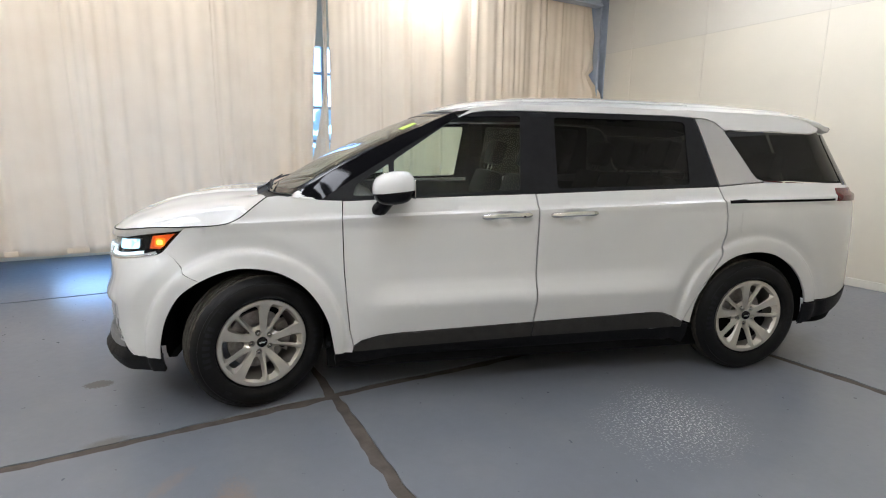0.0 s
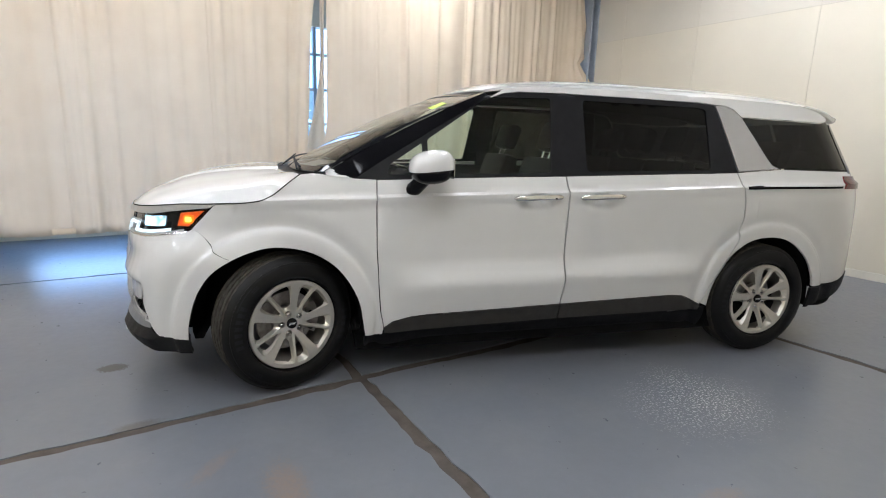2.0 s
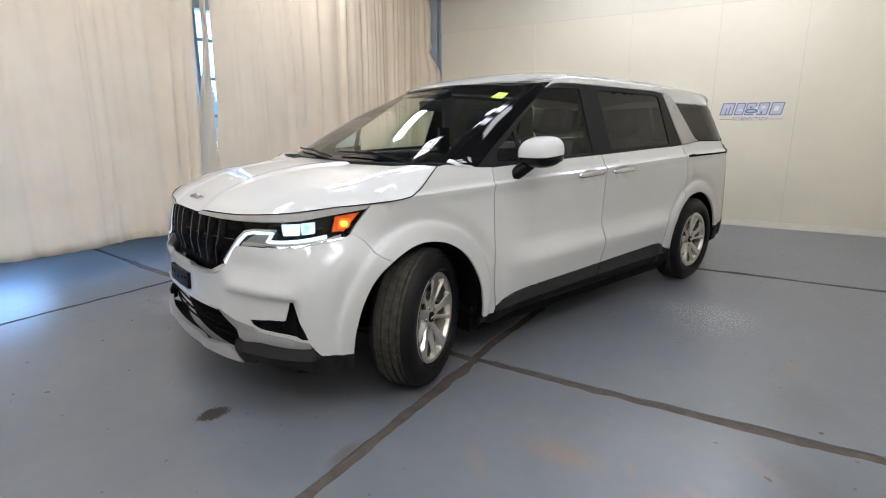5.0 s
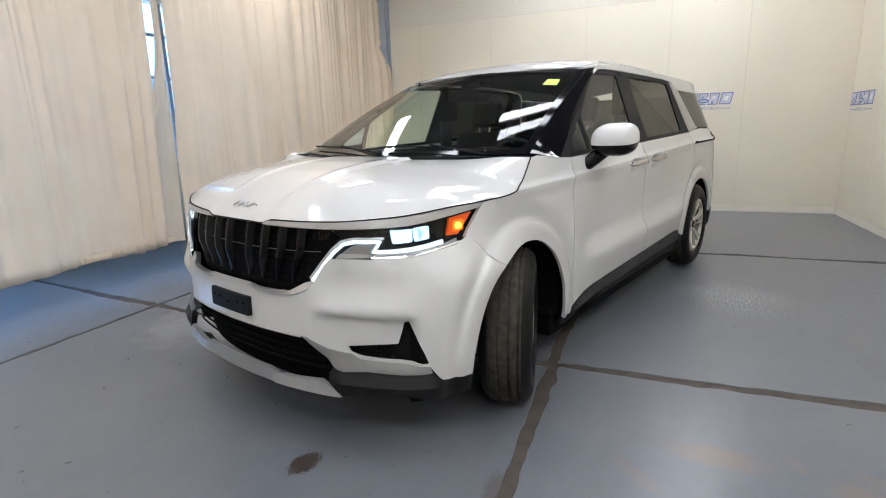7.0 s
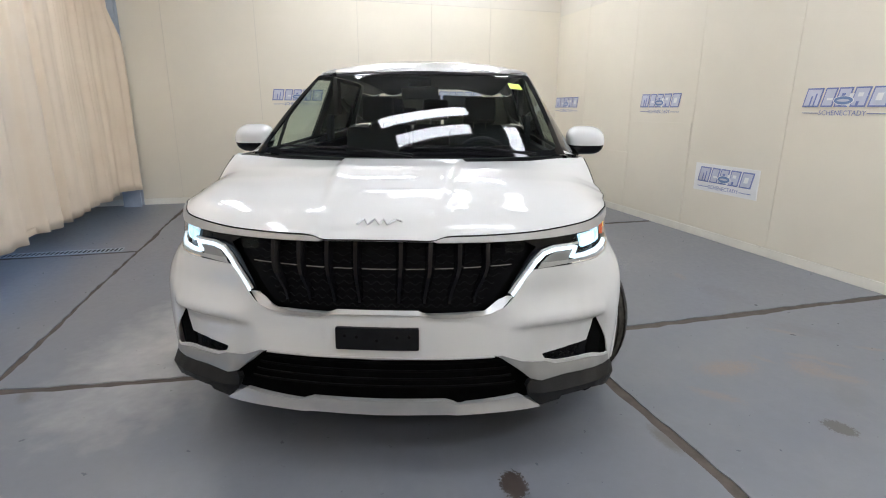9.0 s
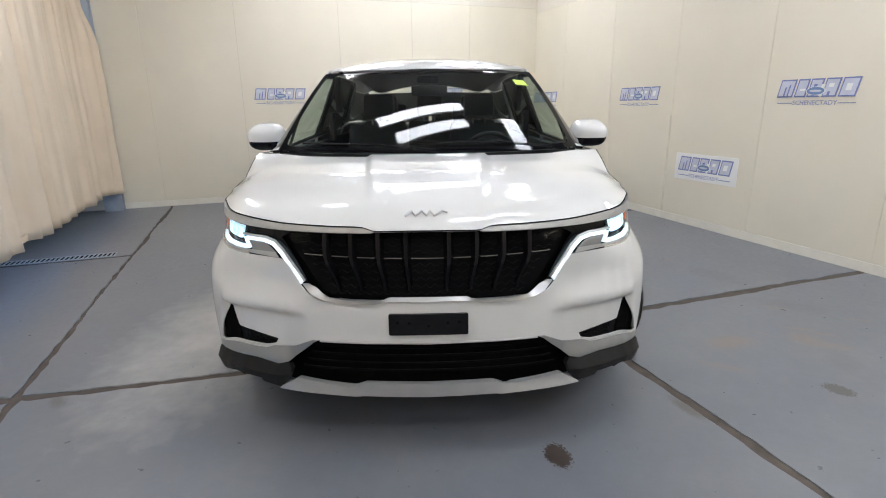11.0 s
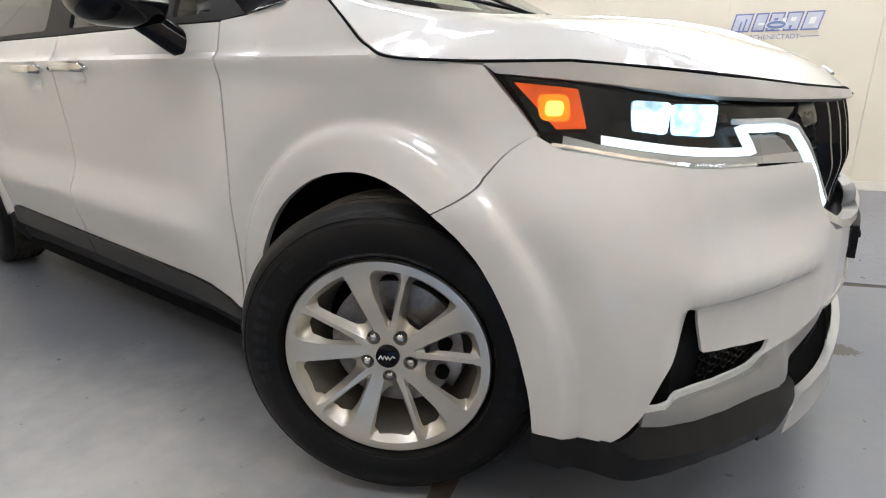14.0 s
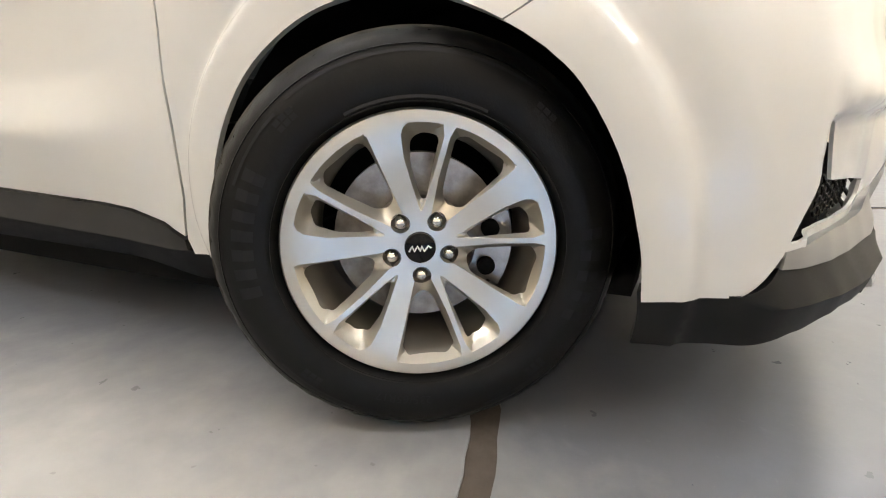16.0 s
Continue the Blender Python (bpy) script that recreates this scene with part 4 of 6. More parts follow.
def fin(y0, lean):
    """One upright grille fin: bowed, leaning, wide at the top."""
    bm = bmesh.new()
    rows = []
    for i in range(15):
        t = i / 14
        z = .938 - t * .228
        y = y0 - lean * (smooth01((t - 0.35) / 0.65)) * 0.9
        wd = 0.023 * (1 - 0.35 * t)
        dep = -0.016 - 0.026 * smooth01((t - .55) / .45)
        s = F(abs(y), z)[0] * (-1 if y > 0 else 1)
        e = wd
        a, c, b = skin(s - e, z, dep - 0.022), skin(s, z, dep), skin(s + e, z, dep - 0.022)
        rows.append([bm.verts.new(p) for p in (a, skin(s - e * .35, z, dep), skin(s + e * .35, z, dep), b)])
    for p, q in zip(rows, rows[1:]):
        for k in range(3):
            bm.faces.new((p[k], p[k + 1], q[k + 1], q[k]))
    bmesh.ops.recalc_face_normals(bm, faces=bm.faces[:])
    return bm


for y in (.085, .195, .305, .410):
    for sgn in (1, -1):
        part("grille_fin", fin(sgn * y, sgn * y * 0.12), M_finbar, van)
for z, a in ((.830, .51),):
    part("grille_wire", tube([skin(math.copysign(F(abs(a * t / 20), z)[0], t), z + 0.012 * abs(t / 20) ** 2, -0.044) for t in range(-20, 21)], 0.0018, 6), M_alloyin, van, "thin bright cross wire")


def weave():
    """Scaly ribs behind the fins."""
    bm = bmesh.new()
    for j in range(9):
        z = .70 + j * .026
        a = .40 + .15 * smooth01((z - .70) / .22)
        pts = [skin(math.copysign(F(abs(a * t / 60), z)[0], t), z + 0.006 * math.sin(t * 1.1 + (j % 2) * 3.1), -0.050) for t in range(-60, 61)]
        t = tube(pts, 0.0022, 4)
        me = bpy.data.meshes.new("t"); t.to_mesh(me); t.free(); bm.from_mesh(me); bpy.data.meshes.remove(me)
    return bm


part("grille_mesh", weave(), M_grille, van, "black scaly mesh")
# bright surround below the grille
sur = [F(0, .702), F(.15, .702), F(.195, .687), F(.32, .689), F(.398, .699), F(.452, .727), F(.49, .737), F(.515, .733), F(.47, .704), F(.42, .685), F(.33, .670), F(.215, .670), F(.16, .684), F(0, .684)]
sur = sur + [(-s, z) for s, z in sur[-2:0:-1]]
part("grille_surround", patch(sur, lambda s, z: skin(s, z, 0.010 - 0.03 * smooth01((z - .684) / .05)), 0.012, 0.001, 0.03, relax=6), M_satin, van, "bright metal surround")
# bright bar between hood and lamps
bar = [F(.205, .944), F(.245, .957), F(.40, .960), F(.58, .966), F(.73, .978), F(.83, .986), X(-.44, .988), X(-.29, .990), X(-.315, .972), X(-.45, .958), F(.81, .950), F(.66, .942), F(.40, .938), F(.22, .938)]
both("bonnet_trim", patch(bar, lambda s, z: skin(s, z, 0.004), 0.016, 0.001, 0.02), M_silver, "satin chrome strip")


def head_lamp():
    hp = [X(-.318, .969), X(-.395, .872), X(-.44, .850), X(-.65, .837), F(.70, .832), F(.61, .826), F(.575, .806), F(.515, .738), F(.490, .738), F(.56, .86), F(.60, .905), F(.54, .936), F(.66, .940), F(.81, .948), X(-.45, .956)]
    lamps = both("headlamp", patch(hp, lambda s, z: skin(s, z, -0.03), 0.025, 0.0, 0.0), M_gloss, "lit headlamp in a black housing")
    for k, hl in enumerate(lamps):
        def put(name, bm, mat, label=""):
            part(name, mirrored(bm) if k else bm, mat, hl, label)
        lens = [X(-.318, .969), X(-.395, .870), X(-.44, .848), X(-.65, .835), F(.72, .833), F(.735, .93), F(.81, .948), X(-.45, .956)]
        put("lens", patch(lens, lambda s, z: skin(s, z, -0.001), 0.03, 0.001, 0.004), M_lens, "clear lens")
        for a, b in ((-.543, -.598), (-.603, -.664)):
            sq = rounded([X(a, .934), X(a - .004, .886), X(b, .884), X(b, .936)], .008)
            put("led_unit", patch(sq, lambda s, z: skin(s, z, -0.018), 0.012, 0, 0.012), M_led, "bright white lamp unit")
        amb = [X(-.345, .957), X(-.425, .878), X(-.475, .882), X(-.455, .945)]
        put("turn_signal", patch(amb, lambda s, z: skin(s, z, -0.012), 0.012, 0, 0.012), M_amber, "glowing amber turn signal")
        # Glowing middle patch paints the falloff of light around the bulb.
        put("signal_glow_step", patch(rounded([X(-.388, .936), X(-.396, .892), X(-.448, .890), X(-.442, .936)], .014), lambda s, z: skin(s, z, -0.0105), 0.01, 0, 0.002), M_ambermid, "brighter amber patch painting the bulb's glow")
        put("signal_bulb", patch(rounded([X(-.405, .925), X(-.405, .90), X(-.435, .90), X(-.435, .925)], .01), lambda s, z: skin(s, z, -0.009), 0.008, 0, 0.002), M_bulb, "bright bulb")
        line = [X(-.50, .866), X(-.66, .859), F(.738, .857), F(.757, .896), F(.664, .894), F(.624, .884), F(.590, .852), F(.502, .740)]
        pts = dense(line, 0.012, False)
        left, right = [], []
        for i, p in enumerate(pts):
            a, b = Vector(pts[max(0, i - 1)]), Vector(pts[min(len(pts) - 1, i + 1)])
            d = (b - a).normalized()
            n = Vector((-d.y, d.x)) * 0.0066
            left.append((p[0] + n.x, p[1] + n.y)); right.append((p[0] - n.x, p[1] - n.y))
        bm = bmesh.new()
        la = [bm.verts.new(skin(*p, -0.002)) for p in left]; lb = [bm.verts.new(skin(*p, -0.002)) for p in right]
        lc = [bm.verts.new(skin(*p, -0.014)) for p in left]; ld = [bm.verts.new(skin(*p, -0.014)) for p in right]
        for i in range(len(la) - 1):
            for p, q in ((la, lb), (lb, ld), (lc, la)):
                bm.faces.new((p[i], p[i + 1], q[i + 1], q[i]))
        bmesh.ops.recalc_face_normals(bm, faces=bm.faces[:])
        put("running_light", bm, M_drl, "glowing white light strip")
        band = [X(-.44, .868), X(-.50, .8585), X(-.66, .8515), F(.738, .8495), F(.615, .8495), F(.60, .830), F(.72, .836), X(-.65, .838), X(-.44, .851)]
        put("lower_band", patch(band, lambda s, z: skin(s, z, -0.004), 0.012, 0, 0.004), M_silver, "satin silver lower band")
        edge = dense([F(.768, .908), F(.660, .906), F(.616, .895), F(.580, .862), F(.492, .748)], .012, False)
        put("upper_band", tube([skin(s, z, -0.007) for s, z in edge], 0.0055, 6), M_silver, "thin silver edging")
        bez = [(p[0], p[1] - 0.021) for p in dense([X(-.42, .866), X(-.50, .860), X(-.66, .851), F(.735, .850)], .02, False)]
        put("bezel", tube([skin(s, z + .006, -0.006) for s, z in bez], 0.006, 6), M_chrome, "bright lower bezel")
        refl = [F(.746, .884), F(.668, .882), F(.644, .870), F(.612, .843), F(.728, .843)]
        put("reflector", patch(refl, lambda s, z: skin(s, z, -0.014 - 0.004 * math.sin(z * 900)), 0.008, 0, 0.004), M_shelf, "ribbed silver reflector")
        put("side_reflector", patch([F(.475, .934), F(.55, .932), F(.565, .915), F(.54, .888), F(.47, .895)], lambda s, z: skin(s, z, -0.025), 0.015, 0, 0.006), M_lens)


head_lamp()

# blank plate holder
pl = [F(.155, .632), F(.155, .548)]
pl = rounded([(-pl[0][0], .632), (pl[0][0], .632), (pl[1][0], .548), (-pl[1][0], .548)], .006)
plate = part("plate_holder", patch(pl, lambda s, z: skin(s, z, 0.016), 0.02, 0, 0.018), M_trim, van, "empty black plate holder")
for s, z in ((-.12, .600), (.12, .600), (0, .585), (-.075, .597), (.075, .597)):
    part("screw_boss", tube([skin(s, z, 0.012), skin(s, z, 0.0195)], 0.006, 8), M_dark, plate)
part("nose_strip", tube([skin(math.copysign(F(abs(.44 * t / 16), .510)[0], t), .512 - .002 * (t / 16) ** 2, 0.001) for t in range(-16, 17)], 0.004, 6), M_silver, van)

# flank panels
fender = [X(-.29, .988), X(-.40, .868), X(-.31, .79)] + xs(soft_line(ARC)[15:]) + [X(.45, .262), X(.545, .262)] + xs(SEAM_A[::-1]) + [X(.40, 1.128), X(.30, 1.140), X(.18, 1.152), X(.125, 1.145), X(.06, 1.10), X(.0, 1.05), X(-.07, 1.012)]
both("front_fender", patch(fender, skin, 0.022, 0.0016, lines=LINES, relax=1), M_paint)
fd = xs(SEAM_A) + xs(SILL[1:5]) + xs(SEAM_B[-2::-1]) + xs(BELT[3:1:-1])
front_doors = both("front_door", patch(fd, skin, 0.026, lines=LINES), M_paint)
sd = xs(SEAM_B) + xs(SILL[5:]) + xs(SEAM_C[-2::-1]) + xs(BELT[5:6])
slide_doors = both("sliding_door", patch(sd, skin, 0.026, lines=LINES), M_paint)
QS = S2 - 0.02
qp = xs(SEAM_C) + xs(soft_line(RARC)) + [X(3.79, .455), X(3.95, .50), (QS, .52), (QS, 1.16), X(3.82, 1.215), X(3.14, 1.222), X(2.82, 1.198)]
both("rear_quarter", patch(qp, skin, 0.024, lines=LINES, relax=1), M_paint)
rb = [X(3.49, .425), X(3.79, .450), X(3.95, .495), (QS, .515), (QS, .45), X(3.92, .41), X(3.76, .345), X(3.48, .285)]
both("rear_bumper", patch(rb, lambda s, z: skin(s, z, 0.006), 0.03), M_trim, "black lower bumper")
cl = xs(SILL[:5]) + [X(1.607, .30), X(.60, .272), X(.552, .272)]
both("door_cladding", patch(cl, lambda s, z: skin(s, z, 0.006), 0.03, 0.002, 0.02), M_clad, "black ribbed cladding")
cl = xs(SILL[4:]) + [X(2.60, .31), X(1.613, .30)]
both("door_cladding", patch(cl, lambda s, z: skin(s, z, 0.006), 0.03, 0.002, 0.02), M_clad, "black ribbed cladding")
# Sill hangs low and nearly upright to keep light from under the car.
si = [X(.45, .268), X(.56, .268), X(1.6, .296), X(2.66, .326), X(2.66, .172), X(.45, .152)]
both("sill", patch(si, lambda s, z: skin(s, z, -0.010 - max(0, 0.25 - z) * 0.35), 0.04, 0, 0.02), M_trim)

# glasshouse
dlo = [(.40, 1.130), (.47, 1.178), (.57, 1.238), (.81, 1.380), (1.00, 1.490), (1.15, 1.572), (1.26, 1.612), (1.36, 1.624), (1.66, 1.628), (2.20, 1.628), (2.58, 1.622), (2.70, 1.612)]
rear_edge = [(2.722, 1.56), (2.750, 1.45), (2.785, 1.30), (2.808, 1.197)]
frame_poly = xs(dlo) + xs(rear_edge) + xs(BELT[::-1])[1:-1]
w1 = rounded(xs([(.565, 1.150), (.585, 1.205), (.765, 1.322), (.765, 1.150)]), .012)
w1b = rounded(xs([(.795, 1.150), (.795, 1.340), (1.08, 1.528), (1.17, 1.588), (1.555, 1.598), (1.515, 1.176)]), .02)
w2 = rounded(xs([(1.745, 1.184), (1.765, 1.598), (2.575, 1.592), (2.638, 1.582), (2.625, 1.40), (2.612, 1.207)]), .025)
frames = both("window_frame", patch(frame_poly, lambda s, z: skin(s, z, 0.001), 0.03, 0.0, 0.012, [w1, w1b, w2]), M_trim, "black window surround")
for k, (glz, g, nm) in enumerate(((w1, M_fg, "quarter_light"), (w1b, M_fg, "door_window"), (w2, M_pg, "door_window"))):
    bm = patch(glz, lambda s, z: skin(s, z, -0.006), 0.05, -0.004, 0)
    for hw, b in zip(frames, (bm, mirrored(bm))):
        part(nm, b, g, hw, "clear side glass" if k < 2 else "dark privacy glass")
dp = xs([(2.712, 1.612), (2.79, 1.610), (2.85, 1.588), (2.905, 1.540), (2.99, 1.398), (3.055, 1.285), (3.085, 1.245), (3.135, 1.225), (2.815, 1.200), (2.792, 1.30), (2.757, 1.45), (2.730, 1.56)])
both("rear_pillar_panel", patch(dp, lambda s, z: skin(s, z, 0.004), 0.02, 0.001, 0.012), M_pillar, "patterned silver pillar panel")
qw = rounded(xs([(2.915, 1.540), (3.56, 1.528), (3.665, 1.545), (3.83, 1.225), (3.14, 1.229), (3.085, 1.26)]), .015)
both("rear_window", patch(qw, lambda s, z: skin(s, z, -0.002), 0.04, 0.001, 0.006), M_pg, "dark privacy glass")
tp = xs([(1.16, 1.578), (1.27, 1.616), (1.36, 1.628), (1.66, 1.632), (2.58, 1.626), (2.71, 1.616), (2.79, 1.613), (2.855, 1.592), (2.91, 1.545), (3.56, 1.533), (3.67, 1.55), (3.74, 1.60), (3.60, 1.632), (2.9, 1.658), (2.0, 1.672), (1.5, 1.668), (1.28, 1.645)])
both("roof_side", patch(tp, skin, 0.025, 0.001, 0.01), M_paint)
rg = [X(3.80, 1.20), X(3.69, 1.50), X(3.70, 1.53), (QS, 1.55), (QS, 1.18)]
both("tailgate_glass", patch(rg, lambda s, z: skin(s, z, 0.002), 0.05, 0, 0.006), M_pg)
tl = [X(3.70, 1.185), X(3.95, 1.180), (QS, 1.17), (QS, 1.09), X(3.90, 1.095), X(3.68, 1.100)]
both("tail_lamp", patch(tl, lambda s, z: skin(s, z, 0.008), 0.025, 0.001, 0.015), M_red, "dark red tail lamp")
rl = [X(2.865, 1.112), X(3.66, 1.118), X(3.66, 1.104), X(2.865, 1.094)]
both("slide_rail", patch(rl, lambda s, z: skin(s, z, 0.003), 0.02, 0, 0.01), M_dark, "black sliding-door rail")
fu = rounded([X(2.96, 1.050), X(3.16, 1.052), X(3.165, .905), X(2.96, .905)], .03)
part("fuel_flap", patch(fu, lambda s, z: skin(s, z, 0.0015), 0.03, 0, 0.006), M_paint, van)

# handles
for doors, x0, x1, z in ((front_doors, 1.275, 1.570, 1.030), (slide_doors, 1.685, 1.975, 1.036)):
    bm = bmesh.new()
    rings = []
    n = 20
    e0, e1 = skin(*X(x0, z)), skin(*X(x1, z + 0.010))
    for i in range(n + 1):
        t = i / n
        near = min(t, 1 - t)
        fat = min(1.0, math.sqrt(max(0.0, near * 9)) + 0.30)
        c = e0.lerp(e1, t) + Vector((0, -0.012 - 0.022 * smooth01(near * 5), 0.004 * math.sin(math.pi * t)))
        rings.append([bm.verts.new(c + Vector((0, 0.009 * math.copysign(abs(math.sin(a)) ** .6, math.sin(a)), 0.0155 * fat * math.copysign(abs(math.cos(a)) ** .6, math.cos(a))))) for a in [2 * math.pi * k / 12 for k in range(12)]])
    for a, b in zip(rings, rings[1:]):
        for k in range(12):
            bm.faces.new((a[k], a[(k + 1) % 12], b[(k + 1) % 12], b[k]))
    bm.faces.new(rings[0]); bm.faces.new(rings[-1])
    bmesh.ops.recalc_face_normals(bm, faces=bm.faces[:])
    kx = x1 - 0.055 if x0 < 1.5 else x0 + 0.10
    lock = tube([skin(*X(kx, z + .005), .030), skin(*X(kx, z + .005), .0445)], 0.006, 10)
    tw = mirrored(bm)
    for d, b in zip(doors, (bm, tw)):
        grip = part("door_handle", b, M_chrome, d, "bright chrome handle")
        part("lock_button", lock.copy() if b is bm else mirrored(lock), M_gloss, grip)

# bonnet
def along(pts, n=400):
    """A smooth run through points, by its length from 0 to 1."""
    p = [Vector(q) for q in pts]
    p = [p[0] * 2 - p[1], *p, p[-1] * 2 - p[-2]]
    out = []
    for i in range(1, len(p) - 2):
        a, b, c, d = p[i - 1:i + 3]
        for k in range(16):
            t = k / 16
            out.append(0.5 * (2 * b + (c - a) * t + (2 * a - 5 * b + 4 * c - d) * t * t + (3 * b - a - 3 * c + d) * t ** 3))
    out.append(p[-2])
    arr = np.array([tuple(q) for q in out])
    ln = np.r_[0, np.cumsum(np.linalg.norm(np.diff(arr, axis=0), axis=1))]
    ln /= ln[-1]
    return lambda t: Vector([float(np.interp(t, ln, arr[:, k])) for k in range(3)])


def rim(x_or_y, z, side=True):
    v = skin(*(X(x_or_y, z) if side else F(x_or_y, z)))
    return (v.x, -v.y, v.z)


hood_front = along([(-.838, 0, .926), (-.837, .10, .926), (-.834, .205, .926), rim(.26, .960, False), rim(.40, .963, False), rim(.58, .969, False), rim(.73, .981, False), rim(.83, .989, False), rim(-.44, .992)])
hood_rear = along([(-.035, 0, 1.146), (-.03, .20, 1.146), (-.005, .40, 1.147), (.03, .60, 1.148), (.075, .78, 1.149), rim(.119, 1.145)])
hood_side = along([rim(-.44, .992), rim(-.35, .9935), rim(-.27, .996), rim(-.18, 1.001), rim(-.12, 1.006), rim(-.07, 1.015), rim(-.03, 1.031), rim(0, 1.050), rim(.06, 1.100), rim(.119, 1.145)])
rise = table([(0, 0), (.06, .200), (.13, .370), (.32, .665), (.48, .812), (.73, .945), (.96, .995), (1, 1.0)], 0.02)


def hood_at(t, v):
    """t from the nose to the windscreen, v from the middle line to the side edge."""
    f, r, s = hood_front(v), hood_rear(v), hood_side(t)
    f0, r0, f1, r1 = hood_front(0), hood_rear(0), hood_front(1), hood_rear(1)
    c = Vector((f0.x + (r0.x - f0.x) * t, 0, f0.z + (r0.z - f0.z) * rise(t)))
    al = v ** 4
    p = f.lerp(r, t) + (c - f0.lerp(r0, t)) * (1 - al) + (s - f1.lerp(r1, t)) * al
    yc = 0.30 + 0.11 * p.x
    p.z -= 0.013 * smooth01((p.y - yc) / 0.022) * smooth01((0.86 - p.y) / 0.25) * smooth01((p.x + 0.80) / 0.2)
    return p


def bonnet(x, y):
    """The hood's height over a place near its middle line."""
    t, v = (x + .838) / .803, abs(y) / 1.1
    for _ in range(12):
        p = hood_at(min(1, max(0, t)), min(1, max(0, v)))
        t += (x - p.x) / .9
        v += (abs(y) - p.y) / 1.1
    return Vector((x, y, p.z))


def hood_mesh():
    bm = bmesh.new()
    tt = sorted(set([.0015, .006, .015, .03] + [round(.045 + .022 * k, 4) for k in range(43)] + [.9985]))
    vv = sorted(set([round(.03 * k, 4) for k in range(6)] + [round(.165 + .010 * k, 4) for k in range(21)] + [round(.38 + .022 * k, 4) for k in range(27)] + [.968, .982, .991, .9965]))
    side = {}
    for sg in (1, -1):
        for i, t in enumerate(tt):
            for j, v in enumerate(vv):
                if j == 0 and sg < 0:
                    side[sg, i, j] = side[1, i, 0]
                    continue
                p = hood_at(t, v)
                side[sg, i, j] = bm.verts.new((p.x, p.y * sg, p.z))
    for sg in (1, -1):
        for i in range(len(tt) - 1):
            for j in range(len(vv) - 1):
                q = [side[sg, i, j], side[sg, i + 1, j], side[sg, i + 1, j + 1], side[sg, i, j + 1]]
                bm.faces.new(q[::-1] if sg > 0 else q)
    bmesh.ops.recalc_face_normals(bm, faces=bm.faces[:])
    bm.normal_update()
    if sum(f.normal.z for f in bm.faces) < 0:
        bmesh.ops.reverse_faces(bm, faces=bm.faces[:])
        bm.normal_update()
    for _ in range(4):
        bmesh.ops.smooth_vert(bm, verts=[q for q in bm.verts if not q.is_boundary], factor=0.5, use_axis_x=True, use_axis_y=True, use_axis_z=True)
    bm.normal_update()
    nrm = {v: v.normal.copy() for e in bm.edges if e.is_boundary for v in e.verts}
    ext = bmesh.ops.extrude_edge_only(bm, edges=[e for e in bm.edges if e.is_boundary])
    for q in ext["geom"]:
        if isinstance(q, bmesh.types.BMVert):
            base = min((e.other_vert(q) for e in q.link_edges if e.other_vert(q) in nrm), key=lambda o: (o.co - q.co).length)
            q.co = q.co - nrm[base] * 0.012
    return bm


hood = part("bonnet", hood_mesh(), M_paint, van)
# Added dark strip stands in for the shade in the hood's gap.
edge = [hood_side(t / 40) for t in range(40, -1, -1)] + [hood_front(1 - t / 50) for t in range(1, 51)]
edge = [Vector((p.x, p.y, p.z - .0015)) for p in edge]
part("hood_gap_shade", tube(edge + [Vector((p.x, -p.y, p.z)) for p in edge[-2::-1]], .0029, 6), M_dark, van, "dark strip drawing the shade in the hood's gap")
# plain zigzag badge on the nose
zig = [(-.085, -.012), (-.06, .012), (-.045, -.012), (-.02, .012), (.0, -.012), (.012, .012), (.03, -.012), (.06, .012), (.082, .002)]
bx = -.776
part("badge", tube([bonnet(bx + 0.75 * v, -u) + Vector((-0.002, 0, 0.004)) for u, v in dense([(u, v * 1.25) for u, v in zig], .008, False)], 0.0042, 6), M_satin, hood, "satin metal zigzag badge")

# roof
roof_c = table([(.9, 1.555), (1.03, 1.630), (1.10, 1.664), (1.26, 1.708), (1.66, 1.755), (2.1, 1.770), (2.96, 1.762), (3.44, 1.735), (3.8, 1.690), (4.05, 1.645)], 0.05)
roof_e = table([(1.0, 1.575), (1.10, 1.603), (1.28, 1.643), (1.5, 1.664), (2.0, 1.668), (2.9, 1.654), (3.6, 1.630), (4.05, 1.59)], 0.05)


def roof(x, y):
    ze = roof_e(x)
    ye = half_width(ze) * (1.0 if x < XT else max(0.3, (1 - min(0.98, (x - XT) / (rear_x(ze) - XT)) ** NR)) ** (1 / NR))
    t = min(1.1, abs(y) / ye)
    z = ze + (roof_c(x) - ze) * (1 - t ** 2.8)
    z -= 0.004 * math.exp(-((abs(y) - 0.60) / 0.012) ** 2) * smooth01((x - 1.3) / .1)
    return Vector((x, y, z))


rr = [(1.035, 0), (1.05, .30), (1.09, .55), (1.155, .695)]
rr += [(x, half_width(roof_e(x)) - 0.004) for x in (1.28, 1.5, 2.0, 2.5, 2.9, 3.25)] + [(3.5, .735), (3.7, .70), (3.86, .62), (3.95, .4), (3.98, 0)]
rp = rr + [(x, -y) for x, y in rr[-2:0:-1]]
top = part("roof", patch(rp, roof, 0.03, 0.001, 0.01, away=Vector((2.3, 0, 0.5))), M_paint, van)
for sgn in (1, -1):
    part("roof_strip", tube([roof(x, sgn * 0.60) + Vector((0, 0, 0.004)) for x in np.linspace(1.62, 2.75, 24)], 0.009, 6), M_paint, van, "raised roof strip")
